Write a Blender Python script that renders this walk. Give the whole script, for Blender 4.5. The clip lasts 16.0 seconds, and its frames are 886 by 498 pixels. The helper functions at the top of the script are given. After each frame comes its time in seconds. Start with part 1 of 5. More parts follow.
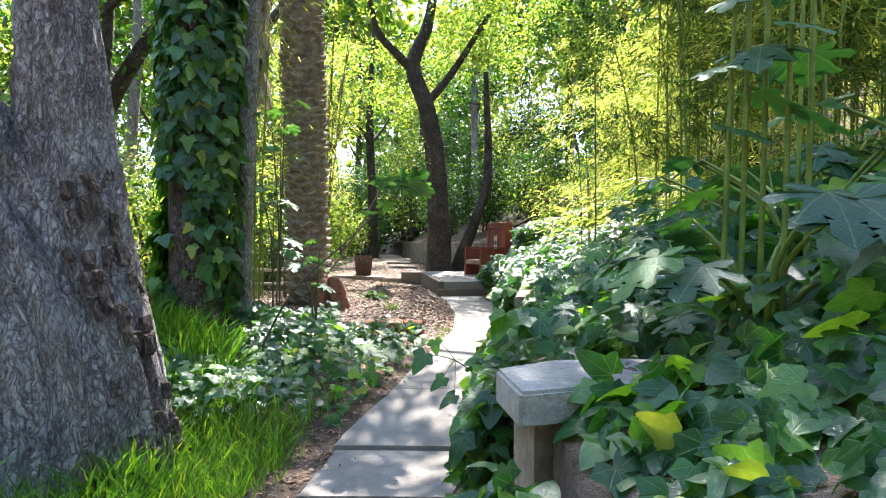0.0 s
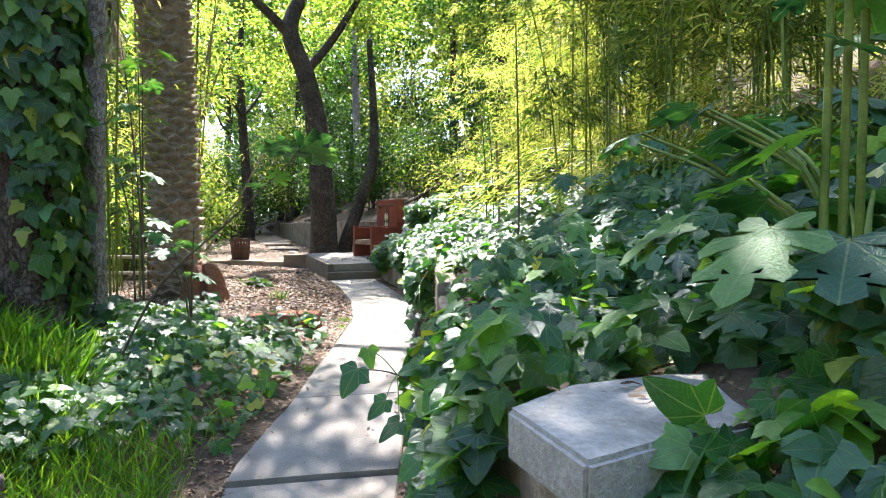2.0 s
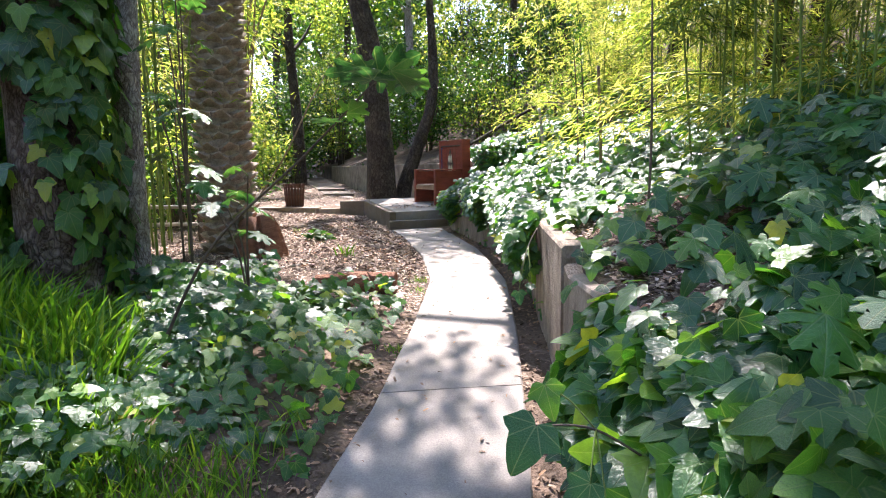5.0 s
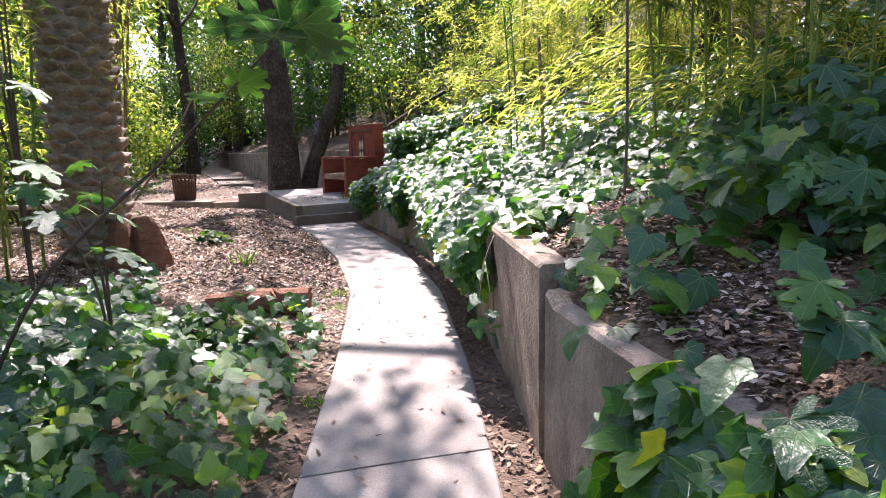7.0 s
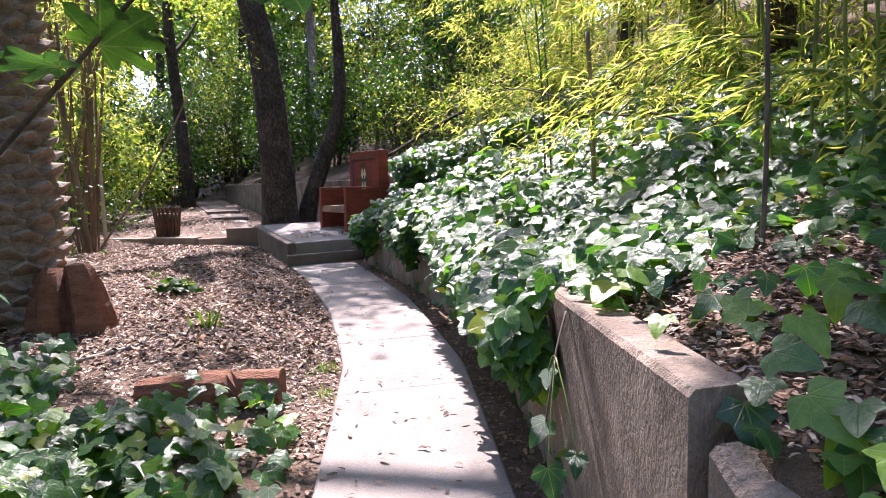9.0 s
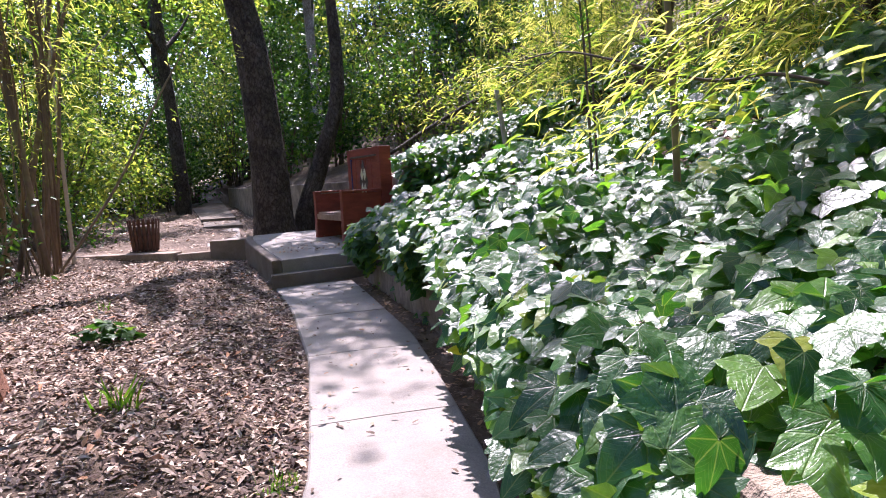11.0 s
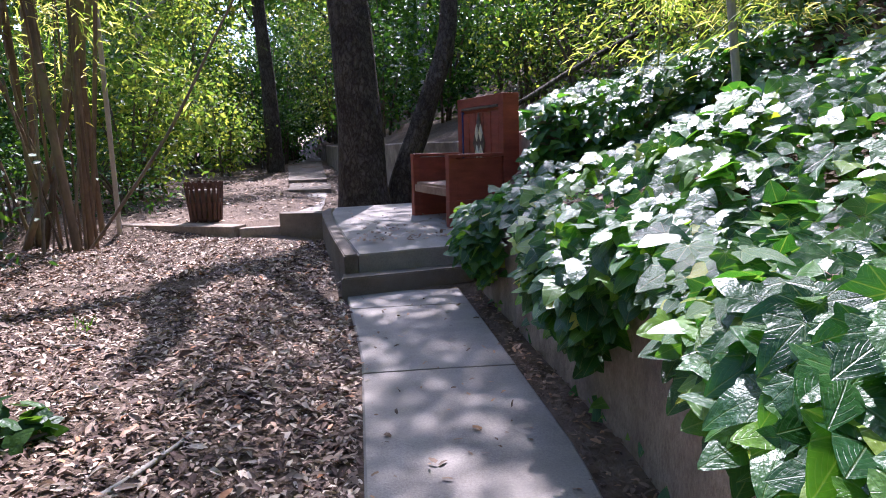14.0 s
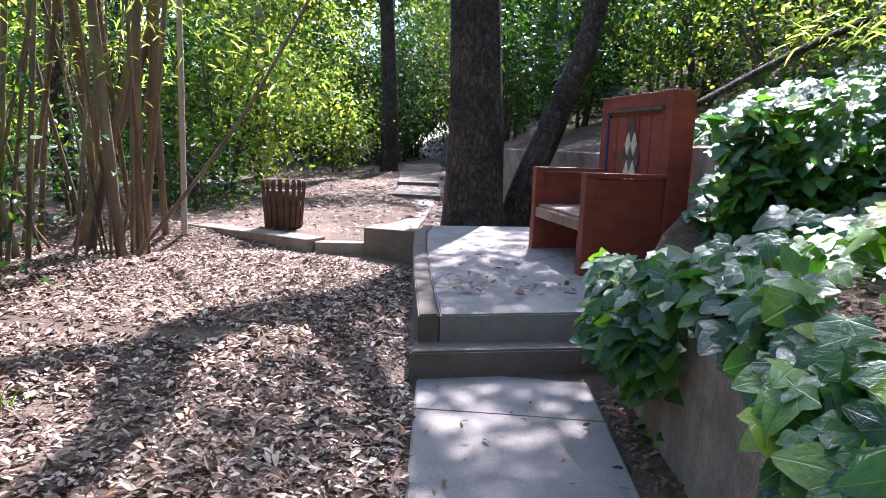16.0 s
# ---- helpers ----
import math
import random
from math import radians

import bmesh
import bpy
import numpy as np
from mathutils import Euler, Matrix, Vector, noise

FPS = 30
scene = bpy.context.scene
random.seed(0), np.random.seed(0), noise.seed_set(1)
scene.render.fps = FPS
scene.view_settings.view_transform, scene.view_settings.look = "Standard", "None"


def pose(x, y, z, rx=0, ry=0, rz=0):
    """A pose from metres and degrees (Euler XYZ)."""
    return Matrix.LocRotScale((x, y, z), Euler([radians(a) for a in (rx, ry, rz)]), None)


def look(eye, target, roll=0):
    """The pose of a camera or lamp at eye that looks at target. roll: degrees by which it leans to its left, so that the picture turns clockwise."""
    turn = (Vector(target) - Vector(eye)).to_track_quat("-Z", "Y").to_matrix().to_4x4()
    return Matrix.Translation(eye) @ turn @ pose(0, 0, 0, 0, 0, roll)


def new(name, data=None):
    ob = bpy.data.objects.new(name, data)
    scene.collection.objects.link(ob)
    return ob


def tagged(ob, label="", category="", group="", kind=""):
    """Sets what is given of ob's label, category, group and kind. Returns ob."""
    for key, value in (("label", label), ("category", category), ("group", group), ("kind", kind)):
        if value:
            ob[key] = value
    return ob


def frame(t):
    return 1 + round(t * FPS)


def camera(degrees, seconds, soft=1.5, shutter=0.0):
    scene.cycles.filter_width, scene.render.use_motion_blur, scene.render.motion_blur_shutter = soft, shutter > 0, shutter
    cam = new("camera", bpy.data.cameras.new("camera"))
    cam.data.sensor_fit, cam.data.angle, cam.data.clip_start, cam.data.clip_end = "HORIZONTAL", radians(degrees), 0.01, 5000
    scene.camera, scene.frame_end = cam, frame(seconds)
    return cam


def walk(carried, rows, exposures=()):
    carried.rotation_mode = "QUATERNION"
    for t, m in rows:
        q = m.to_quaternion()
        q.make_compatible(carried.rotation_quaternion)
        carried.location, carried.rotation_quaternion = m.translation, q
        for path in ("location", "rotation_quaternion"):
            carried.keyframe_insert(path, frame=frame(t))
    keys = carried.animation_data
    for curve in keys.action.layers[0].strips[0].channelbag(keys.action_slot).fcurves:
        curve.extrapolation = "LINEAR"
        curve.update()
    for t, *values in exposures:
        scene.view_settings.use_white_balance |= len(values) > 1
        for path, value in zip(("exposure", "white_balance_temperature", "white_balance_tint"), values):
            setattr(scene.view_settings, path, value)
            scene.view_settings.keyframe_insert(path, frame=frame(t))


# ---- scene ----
cam = camera(68.0, 16.0, soft=1.0)
PATH = [
    (0, (-0.304, -2.584, 1.227), (-0.271, -0.584, 1.214), 0.8),
    (0.5, (-0.418, -2.275, 1.214), (-0.257, -0.281, 1.173), 0.5),
    (1, (-0.434, -2.019, 1.204), (-0.256, -0.027, 1.163), 0.7),
    (1.5, (-0.448, -1.741, 1.184), (-0.239, 0.247, 1.131), 0.1),
    (2, (-0.564, -1.489, 1.207), (-0.16, 0.468, 1.133), -0.2),
    (2.5, (-0.567, -1.225, 1.178), (-0.118, 0.721, 1.068), -0.2),
    (3, (-0.612, -0.976, 1.217), (-0.331, 0.999, 1.074), -0.5),
    (3.5, (-0.686, -0.726, 1.249), (-0.426, 1.252, 1.105), -1.1),
    (4, (-0.74, -0.518, 1.241), (-0.484, 1.46, 1.091), -0.9),
    (6.5, (-0.858, 0.775, 1.254), (-0.536, 2.708, 0.856), -2.4),
    (7, (-0.799, 1.145, 1.286), (-0.263, 3.049, 0.986), -1.3),
    (7.5, (-0.734, 1.551, 1.296), (-0.235, 3.471, 1.041), -0.3),
    (8, (-0.672, 1.982, 1.274), (-0.166, 3.905, 1.055), -0.9),
    (8.5, (-0.586, 2.37, 1.247), (-0.068, 4.291, 1.04), -1.4),
    (11, (-0.01, 4.385, 1.308), (0.47, 6.315, 1.089), -3.3),
    (11.5, (0.053, 4.892, 1.308), (0.385, 6.853, 1.099), -3.3),
    (12, (0.056, 5.352, 1.331), (0.391, 7.314, 1.132), -2.5),
    (12.5, (0.075, 5.87, 1.35), (0.357, 7.839, 1.138), -2.3),
    (13, (0.08, 6.392, 1.339), (0.348, 8.362, 1.128), -3.1),
    (13.5, (0.178, 6.855, 1.312), (0.461, 8.823, 1.098), -2.4),
    (14, (0.254, 7.327, 1.317), (0.425, 9.294, 0.996), -1.7),
    (14.5, (0.286, 7.841, 1.339), (0.431, 9.809, 1.017), -0.3),
    (15, (0.319, 8.36, 1.352), (0.265, 10.331, 1.014), 0.9),
    (15.5, (0.32, 8.865, 1.372), (0.242, 10.835, 1.036), 0.8),
    (16, (0.369, 9.366, 1.364), (0.183, 11.332, 1.048), 2.0),
]
walk(cam, [(t, look(eye, target, roll)) for t, eye, target, roll in PATH],
     [(0, 2.62, 6050, 12), (4, 2.5, 6100, 17), (7, 2.25, 6150, 29), (11, 1.85, 5750, 33), (14, 1.8, 5450, 29), (16, 2.3, 5450, 26)])

# ---- world, sun ----
SUN_AZ, SUN_EL = radians(6), radians(50)   # azimuth clockwise from +y
world = bpy.data.worlds.new("world")
scene.world = world
world.use_nodes = True
wn = world.node_tree
sky = wn.nodes.new("ShaderNodeTexSky")
sky.sky_type, sky.sun_disc = "NISHITA", False
sky.sun_elevation, sky.sun_rotation = SUN_EL, SUN_AZ
wn.links.new(sky.outputs[0], wn.nodes["Background"].inputs[0])
wn.nodes["Background"].inputs[1].default_value = 0.148
sun = new("sun", bpy.data.lights.new("sun", "SUN"))
sun.data.energy, sun.data.angle, sun.data.color = 4.4, radians(0.6), (1.0, 0.93, 0.82)
sun_dir = Vector((math.sin(SUN_AZ) * math.cos(SUN_EL), math.cos(SUN_AZ) * math.cos(SUN_EL), math.sin(SUN_EL)))
sun.matrix_world = look(sun_dir * 60, (0, 0, 0))

rng = np.random.default_rng(7)


# ---- materials ----
def nodes_of(name):
    m = bpy.data.materials.new(name)
    m.use_nodes = True
    return m, m.node_tree, m.node_tree.nodes["Principled BSDF"]


def tex(nt, scale, detail=4, rough=0.6, coords="Object", stretch=None):
    co = nt.nodes.new("ShaderNodeTexCoord")
    n = nt.nodes.new("ShaderNodeTexNoise")
    n.inputs["Scale"].default_value, n.inputs["Detail"].default_value, n.inputs["Roughness"].default_value = scale, detail, rough
    if stretch:
        mp = nt.nodes.new("ShaderNodeMapping")
        mp.inputs["Scale"].default_value = stretch
        nt.links.new(co.outputs[coords], mp.inputs[0])
        nt.links.new(mp.outputs[0], n.inputs["Vector"])
    else:
        nt.links.new(co.outputs[coords], n.inputs["Vector"])
    return n.outputs["Fac"]


def ramp(nt, fac, stops):
    r = nt.nodes.new("ShaderNodeValToRGB")
    el = r.color_ramp.elements
    while len(el) < len(stops):
        el.new(0.5)
    for e, (p, c) in zip(el, stops):
        e.position, e.color = p, (*c, 1)
    nt.links.new(fac, r.inputs[0])
    return r.outputs[0]


def mixc(nt, a, b, fac, mode="MIX"):
    m = nt.nodes.new("ShaderNodeMix")
    m.data_type, m.blend_type = "RGBA", mode
    for sock, v in ((0, fac), (6, a), (7, b)):
        if hasattr(v, "links"):
            nt.links.new(v, m.inputs[sock])
        else:
            m.inputs[sock].default_value = v if sock == 0 else (*v, 1)
    return m.outputs[2]


def bump(nt, bsdf, height, strength, dist=0.02):
    b = nt.nodes.new("ShaderNodeBump")
    b.inputs["Strength"].default_value, b.inputs["Distance"].default_value = strength, dist
    nt.links.new(height, b.inputs["Height"])
    nt.links.new(b.outputs[0], bsdf.inputs["Normal"])


def surface(name, stops, scale=6, fine=60, rough=0.85, relief=0.5, dist=0.01, stain=None, stretch=None, spec=0.3):
    """A two-scale noisy solid surface."""
    m, nt, p = nodes_of(name)
    big, small = tex(nt, scale, 5, 0.65, stretch=stretch), tex(nt, fine, 3, 0.7, stretch=stretch)
    col = ramp(nt, big, stops)
    grain = ramp(nt, small, [(0.25, (0.62, 0.62, 0.62)), (0.75, (1.25, 1.25, 1.25))])
    col = mixc(nt, col, grain, 0.7, "MULTIPLY")
    if stain:
        f = tex(nt, scale * 0.35, 6, 0.7)
        msk = ramp(nt, f, [(0.5, (0, 0, 0)), (0.68, (1, 1, 1))])
        col = mixc(nt, col, stain, msk)
    nt.links.new(col, p.inputs["Base Color"])
    p.inputs["Roughness"].default_value, p.inputs["Specular IOR Level"].default_value = rough, spec
    mx = nt.nodes.new("ShaderNodeMath")
    mx.operation = "ADD"
    nt.links.new(big, mx.inputs[0])
    nt.links.new(small, mx.inputs[1])
    bump(nt, p, mx.outputs[0], relief, dist)
    return m


def mth(nt, op, a, b=None):
    n = nt.nodes.new("ShaderNodeMath")
    n.operation = op
    for k, v in ((0, a), (1, b)):
        if v is None:
            continue
        if hasattr(v, "links"):
            nt.links.new(v, n.inputs[k])
        else:
            n.inputs[k].default_value = v
    return n.outputs[0]


def leafy(name, stops, gloss=0.35, trans=0.45, glow=(1.5, 1.35, 0.45), spec=0.5, veins=0.0):
    """Thin leaves: a coloured face, varied leaf by leaf, pale veins and light coming through."""
    m, nt, p = nodes_of(name)
    geo = nt.nodes.new("ShaderNodeNewGeometry")
    info = nt.nodes.new("ShaderNodeObjectInfo")
    pick = mth(nt, "FRACT", mth(nt, "ADD", geo.outputs["Random Per Island"], info.outputs["Random"]))
    col = ramp(nt, pick, stops)
    mott = ramp(nt, tex(nt, 35, 3), [(0.3, (0.72, 0.76, 0.66)), (0.7, (1.22, 1.2, 1.15))])
    col = mixc(nt, col, mott, 0.8, "MULTIPLY")
    relief = mth(nt, "ADD", tex(nt, 60, 2), mth(nt, "MULTIPLY", tex(nt, 22, 2), 2.0))
    if veins:
        uv = nt.nodes.new("ShaderNodeUVMap")
        uv.uv_map = "leaf"
        sep = nt.nodes.new("ShaderNodeSeparateXYZ")
        nt.links.new(uv.outputs[0], sep.inputs[0])
        x, y = sep.outputs[0], sep.outputs[1]
        ang = mth(nt, "ARCTAN2", x, mth(nt, "ADD", y, 0.03))
        cell = mth(nt, "PINGPONG", ang, 0.33)
        far = mth(nt, "SQRT", mth(nt, "ADD", mth(nt, "MULTIPLY", x, x), mth(nt, "MULTIPLY", y, y)))
        line = mth(nt, "MULTIPLY", cell, far)
        vein = ramp(nt, line, [(0.004, (1, 1, 1)), (0.016, (0, 0, 0))])
        side = mth(nt, "PINGPONG", mth(nt, "ADD", far, mth(nt, "MULTIPLY", cell, 0.8)), 0.06)
        small = ramp(nt, side, [(0.003, (0.35, 0.35, 0.35)), (0.010, (0, 0, 0))])
        both = mixc(nt, vein, small, 1.0, "ADD")
        pale = mixc(nt, col, (0.35, 0.42, 0.22), mth(nt, "MULTIPLY", both, veins))
        col = pale
        relief = mth(nt, "SUBTRACT", relief, mth(nt, "MULTIPLY", both, 0.4))
    nt.links.new(col, p.inputs["Base Color"])
    p.inputs["Roughness"].default_value, p.inputs["Specular IOR Level"].default_value = gloss, spec
    tr = nt.nodes.new("ShaderNodeBsdfTranslucent")
    nt.links.new(mixc(nt, col, glow, 1.0, "MULTIPLY"), tr.inputs[0])
    mix = nt.nodes.new("ShaderNodeMixShader")
    mix.inputs[0].default_value = trans
    nt.links.new(p.outputs[0], mix.inputs[1])
    nt.links.new(tr.outputs[0], mix.inputs[2])
    nt.links.new(mix.outputs[0], nt.nodes["Material Output"].inputs[0])
    bump(nt, p, relief, 0.55, 0.006)
    return m


def barky(name, dark, light, crack_scale=9, dist=0.03, moss=None):
    """Furrowed bark: long cracks between plates, grain and blotches."""
    m, nt, p = nodes_of(name)
    co = nt.nodes.new("ShaderNodeTexCoord")
    mp = nt.nodes.new("ShaderNodeMapping")
    mp.inputs["Scale"].default_value = (1, 1, 0.42)
    warp = nt.nodes.new("ShaderNodeTexNoise")
    warp.inputs["Scale"].default_value = 5
    nt.links.new(co.outputs["Object"], warp.inputs["Vector"])
    shift = nt.nodes.new("ShaderNodeVectorMath")
    shift.operation = "MULTIPLY_ADD"
    nt.links.new(warp.outputs["Color"], shift.inputs[0])
    shift.inputs[1].default_value = (0.16, 0.16, 0.16)
    nt.links.new(co.outputs["Object"], shift.inputs[2])
    nt.links.new(shift.outputs[0], mp.inputs[0])
    furrow = nt.nodes.new("ShaderNodeTexNoise")
    furrow.inputs["Scale"].default_value, furrow.inputs["Detail"].default_value, furrow.inputs["Roughness"].default_value = crack_scale, 6, 0.6
    nt.links.new(mp.outputs[0], furrow.inputs["Vector"])
    ridge = mth(nt, "ABSOLUTE", mth(nt, "SUBTRACT", furrow.outputs["Fac"], 0.5))
    crack = ramp(nt, ridge, [(0.0, (0, 0, 0)), (0.02, (0.6, 0.6, 0.6)), (0.06, (1, 1, 1))])
    cells = nt.nodes.new("ShaderNodeTexVoronoi")
    cells.feature = "DISTANCE_TO_EDGE"
    cells.inputs["Scale"].default_value = crack_scale * 1.15
    nt.links.new(mp.outputs[0], cells.inputs["Vector"])
    plate = ramp(nt, cells.outputs["Distance"], [(0.0, (0.1, 0.1, 0.1)), (0.07, (0.7, 0.7, 0.7)), (0.25, (1, 1, 1))])
    crack = mixc(nt, crack, plate, 0.85, "MULTIPLY")
    grain = tex(nt, 40, 5, 0.7, stretch=(1, 1, 0.6))
    blotch = tex(nt, 2.2, 5, 0.65)
    col = ramp(nt, blotch, [(0.32, dark), (0.68, light)])
    # Furrows are darkened in the colour too, for shade the bump barely gives.
    col = mixc(nt, mixc(nt, col, (0.36, 0.30, 0.28), 1.0, "MULTIPLY"), col, crack)
    col = mixc(nt, col, ramp(nt, grain, [(0.3, (0.55, 0.55, 0.55)), (0.7, (1.3, 1.3, 1.3))]), 0.8, "MULTIPLY")
    nt.links.new(col, p.inputs["Base Color"])
    p.inputs["Roughness"].default_value, p.inputs["Specular IOR Level"].default_value = 0.9, 0.2
    bump(nt, p, mth(nt, "ADD", mth(nt, "MULTIPLY", crack, 0.8), grain), 1.0, dist)
    return m


M_PATH = surface("path_concrete", [(0.3, (0.20, 0.175, 0.152)), (0.7, (0.30, 0.268, 0.238))], 2.5, 90, 0.9, 0.45, 0.008, (0.25, 0.22, 0.19))
M_WALL = surface("wall_concrete", [(0.3, (0.19, 0.145, 0.11)), (0.7, (0.41, 0.33, 0.26))], 5, 52, 0.92, 1.0, 0.018, (0.17, 0.13, 0.10), (1, 1, 0.62))
M_CAP = surface("cap_concrete", [(0.3, (0.27, 0.245, 0.22)), (0.7, (0.46, 0.425, 0.385))], 5, 42, 0.92, 1.0, 0.015, (0.15, 0.14, 0.12))
M_STEP = surface("step_concrete", [(0.3, (0.105, 0.082, 0.062)), (0.7, (0.205, 0.165, 0.13))], 3, 70, 0.9, 0.5, 0.01, (0.16, 0.135, 0.115))
M_SOIL = surface("soil", [(0.3, (0.07, 0.045, 0.03)), (0.7, (0.16, 0.11, 0.075))], 1.6, 30, 0.95, 1.0, 0.03, (0.20, 0.14, 0.10))
M_BARK = barky("grey_bark", (0.46, 0.39, 0.37), (0.84, 0.79, 0.78), 17, 0.07)
M_OLDBARK = barky("old_bark", (0.13, 0.095, 0.08), (0.36, 0.29, 0.26), 14, 0.04)
M_DARKBARK = barky("dark_bark", (0.06, 0.046, 0.036), (0.14, 0.112, 0.09), 11, 0.03)
M_PALM = surface("palm_bark", [(0.3, (0.15, 0.115, 0.09)), (0.7, (0.46, 0.375, 0.30))], 6, 50, 0.95, 1.0, 0.02)
M_WOODRED = surface("red_painted_wood", [(0.3, (0.16, 0.035, 0.022)), (0.7, (0.28, 0.065, 0.04))], 3, 60, 0.6, 0.4, 0.006, (0.12, 0.04, 0.03), (1, 1, 4))
M_SEAT = surface("seat_boards", [(0.3, (0.18, 0.10, 0.07)), (0.7, (0.36, 0.24, 0.17))], 4, 60, 0.7, 0.4, 0.006)
M_RUST = surface("rusty_iron", [(0.3, (0.05, 0.028, 0.02)), (0.7, (0.13, 0.06, 0.04))], 8, 80, 0.8, 0.5, 0.005)
M_LOG = surface("red_log", [(0.3, (0.17, 0.07, 0.04)), (0.7, (0.36, 0.17, 0.10))], 5, 40, 0.9, 1.0, 0.02, None, (0.6, 3, 3))
M_CREAM = surface("cream_tile", [(0.3, (0.55, 0.50, 0.34)), (0.7, (0.68, 0.63, 0.45))], 8, 60, 0.35, 0.1, 0.002)
M_BLUE = surface("blue_tile", [(0.3, (0.02, 0.025, 0.09)), (0.7, (0.04, 0.05, 0.16))], 8, 60, 0.3, 0.1, 0.002)
M_STEM = surface("green_stem", [(0.3, (0.09, 0.14, 0.025)), (0.7, (0.22, 0.27, 0.05))], 8, 60, 0.5, 0.2, 0.003)
M_CANE = surface("bamboo_cane", [(0.3, (0.08, 0.053, 0.036)), (0.7, (0.23, 0.16, 0.105))], 3, 40, 0.55, 0.3, 0.004, (0.22, 0.20, 0.08), (1, 1, 0.3))
M_TWIG = surface("twig", [(0.3, (0.06, 0.045, 0.035)), (0.7, (0.16, 0.12, 0.09))], 8, 60, 0.9, 0.4, 0.004)
M_POLE = surface("pale_pole", [(0.3, (0.30, 0.26, 0.21)), (0.7, (0.45, 0.40, 0.34))], 3, 50, 0.8, 0.3, 0.004, None, (1, 1, 0.3))
M_IVY = leafy("ivy_leaf", [(0.0, (0.012, 0.062, 0.020)), (0.45, (0.026, 0.108, 0.027)), (0.78, (0.055, 0.165, 0.03)), (0.96, (0.15, 0.29, 0.04)), (1.0, (0.30, 0.32, 0.05))], 0.37, 0.44, (2.6, 2.4, 0.45), spec=0.75, veins=0.22)
M_BIGLEAF = leafy("big_leaf", [(0.0, (0.020, 0.085, 0.042)), (0.6, (0.036, 0.135, 0.050)), (1.0, (0.09, 0.24, 0.035))], 0.38, 0.42, spec=0.6, veins=0.3)
M_BAMBOO = leafy("bamboo_leaf", [(0.0, (0.07, 0.15, 0.025)), (0.4, (0.24, 0.33, 0.05)), (0.75, (0.46, 0.47, 0.14)), (1.0, (0.60, 0.55, 0.25))], 0.4, 0.66, (1.5, 1.4, 0.8), spec=0.6)
# Darker copy of the bamboo leaf: the near clump's shade is in its colour.
M_SHADEBAMBOO = leafy("shaded_bamboo_leaf", [(0.0, (0.045, 0.10, 0.025)), (0.5, (0.11, 0.18, 0.04)), (1.0, (0.26, 0.30, 0.07))], 0.4, 0.55, (1.5, 1.4, 0.6), spec=0.6)
M_CROWN = leafy("crown_leaf", [(0.0, (0.045, 0.11, 0.025)), (0.5, (0.125, 0.23, 0.045)), (1.0, (0.38, 0.44, 0.10))], 0.42, 0.68, (1.5, 1.3, 0.6), spec=0.4)
M_DEEP = leafy("dark_leaf", [(0.0, (0.014, 0.05, 0.014)), (0.6, (0.032, 0.095, 0.020)), (1.0, (0.085, 0.18, 0.025))], 0.42, 0.45, spec=0.35)
M_GRASS = leafy("grass", [(0.0, (0.05, 0.15, 0.015)), (0.6, (0.10, 0.245, 0.022)), (1.0, (0.22, 0.35, 0.045))], 0.5, 0.5, spec=0.3)
M_STRAW = leafy("dry_frond", [(0.0, (0.30, 0.24, 0.18)), (1.0, (0.56, 0.48, 0.38))], 0.7, 0.3, (1, 0.95, 0.8), 0.3)
M_LITTER = leafy("dead_leaf", [(0.0, (0.07, 0.045, 0.032)), (0.4, (0.15, 0.095, 0.065)), (0.8, (0.28, 0.19, 0.14)), (1.0, (0.40, 0.22, 0.12))], 0.7, 0.1, (1, 0.9, 0.8), 0.25)
M_CHIP = leafy("mulch_chip", [(0.0, (0.06, 0.035, 0.03)), (0.35, (0.17, 0.11, 0.088)), (0.65, (0.36, 0.26, 0.205)), (0.9, (0.64, 0.52, 0.43)), (1.0, (0.44, 0.20, 0.10))], 0.75, 0.03, (1, 1, 1), 0.2)


# ---- building helpers ----
def mesh_of(name, verts, faces, mat, smooth=False):
    me = bpy.data.meshes.new(name)
    me.from_pydata([tuple(map(float, v)) for v in verts], [], faces)
    me.materials.append(mat)
    if smooth:
        me.polygons.foreach_set("use_smooth", [True] * len(me.polygons))
    me.update()
    return me


def part(name, bm, mat, parent=None, label="", smooth=False):
    me = bpy.data.meshes.new(name)
    bm.to_mesh(me)
    bm.free()
    me.materials.append(mat)
    if smooth:
        me.polygons.foreach_set("use_smooth", [True] * len(me.polygons))
    ob = new(name, me)
    ob.parent = parent
    return tagged(ob, label)


def box(bm, size, m=None, bevel=0.008):
    made = bmesh.ops.create_cube(bm, size=1.0, matrix=(m or Matrix()) @ Matrix.Diagonal((*size, 1)))
    if bevel:
        edges = {e for v in made["verts"] for e in v.link_edges}
        bmesh.ops.bevel(bm, geom=list(edges), offset=bevel, segments=2, affect="EDGES", profile=0.6)
    return bm


def boxed(name, size, m, mat, parent=None, label="", bevel=0.008):
    return part(name, box(bmesh.new(), size, m, bevel), mat, parent, label)


def interp(table, y):
    return np.interp(y, [a for a, _ in table], [b for _, b in table])


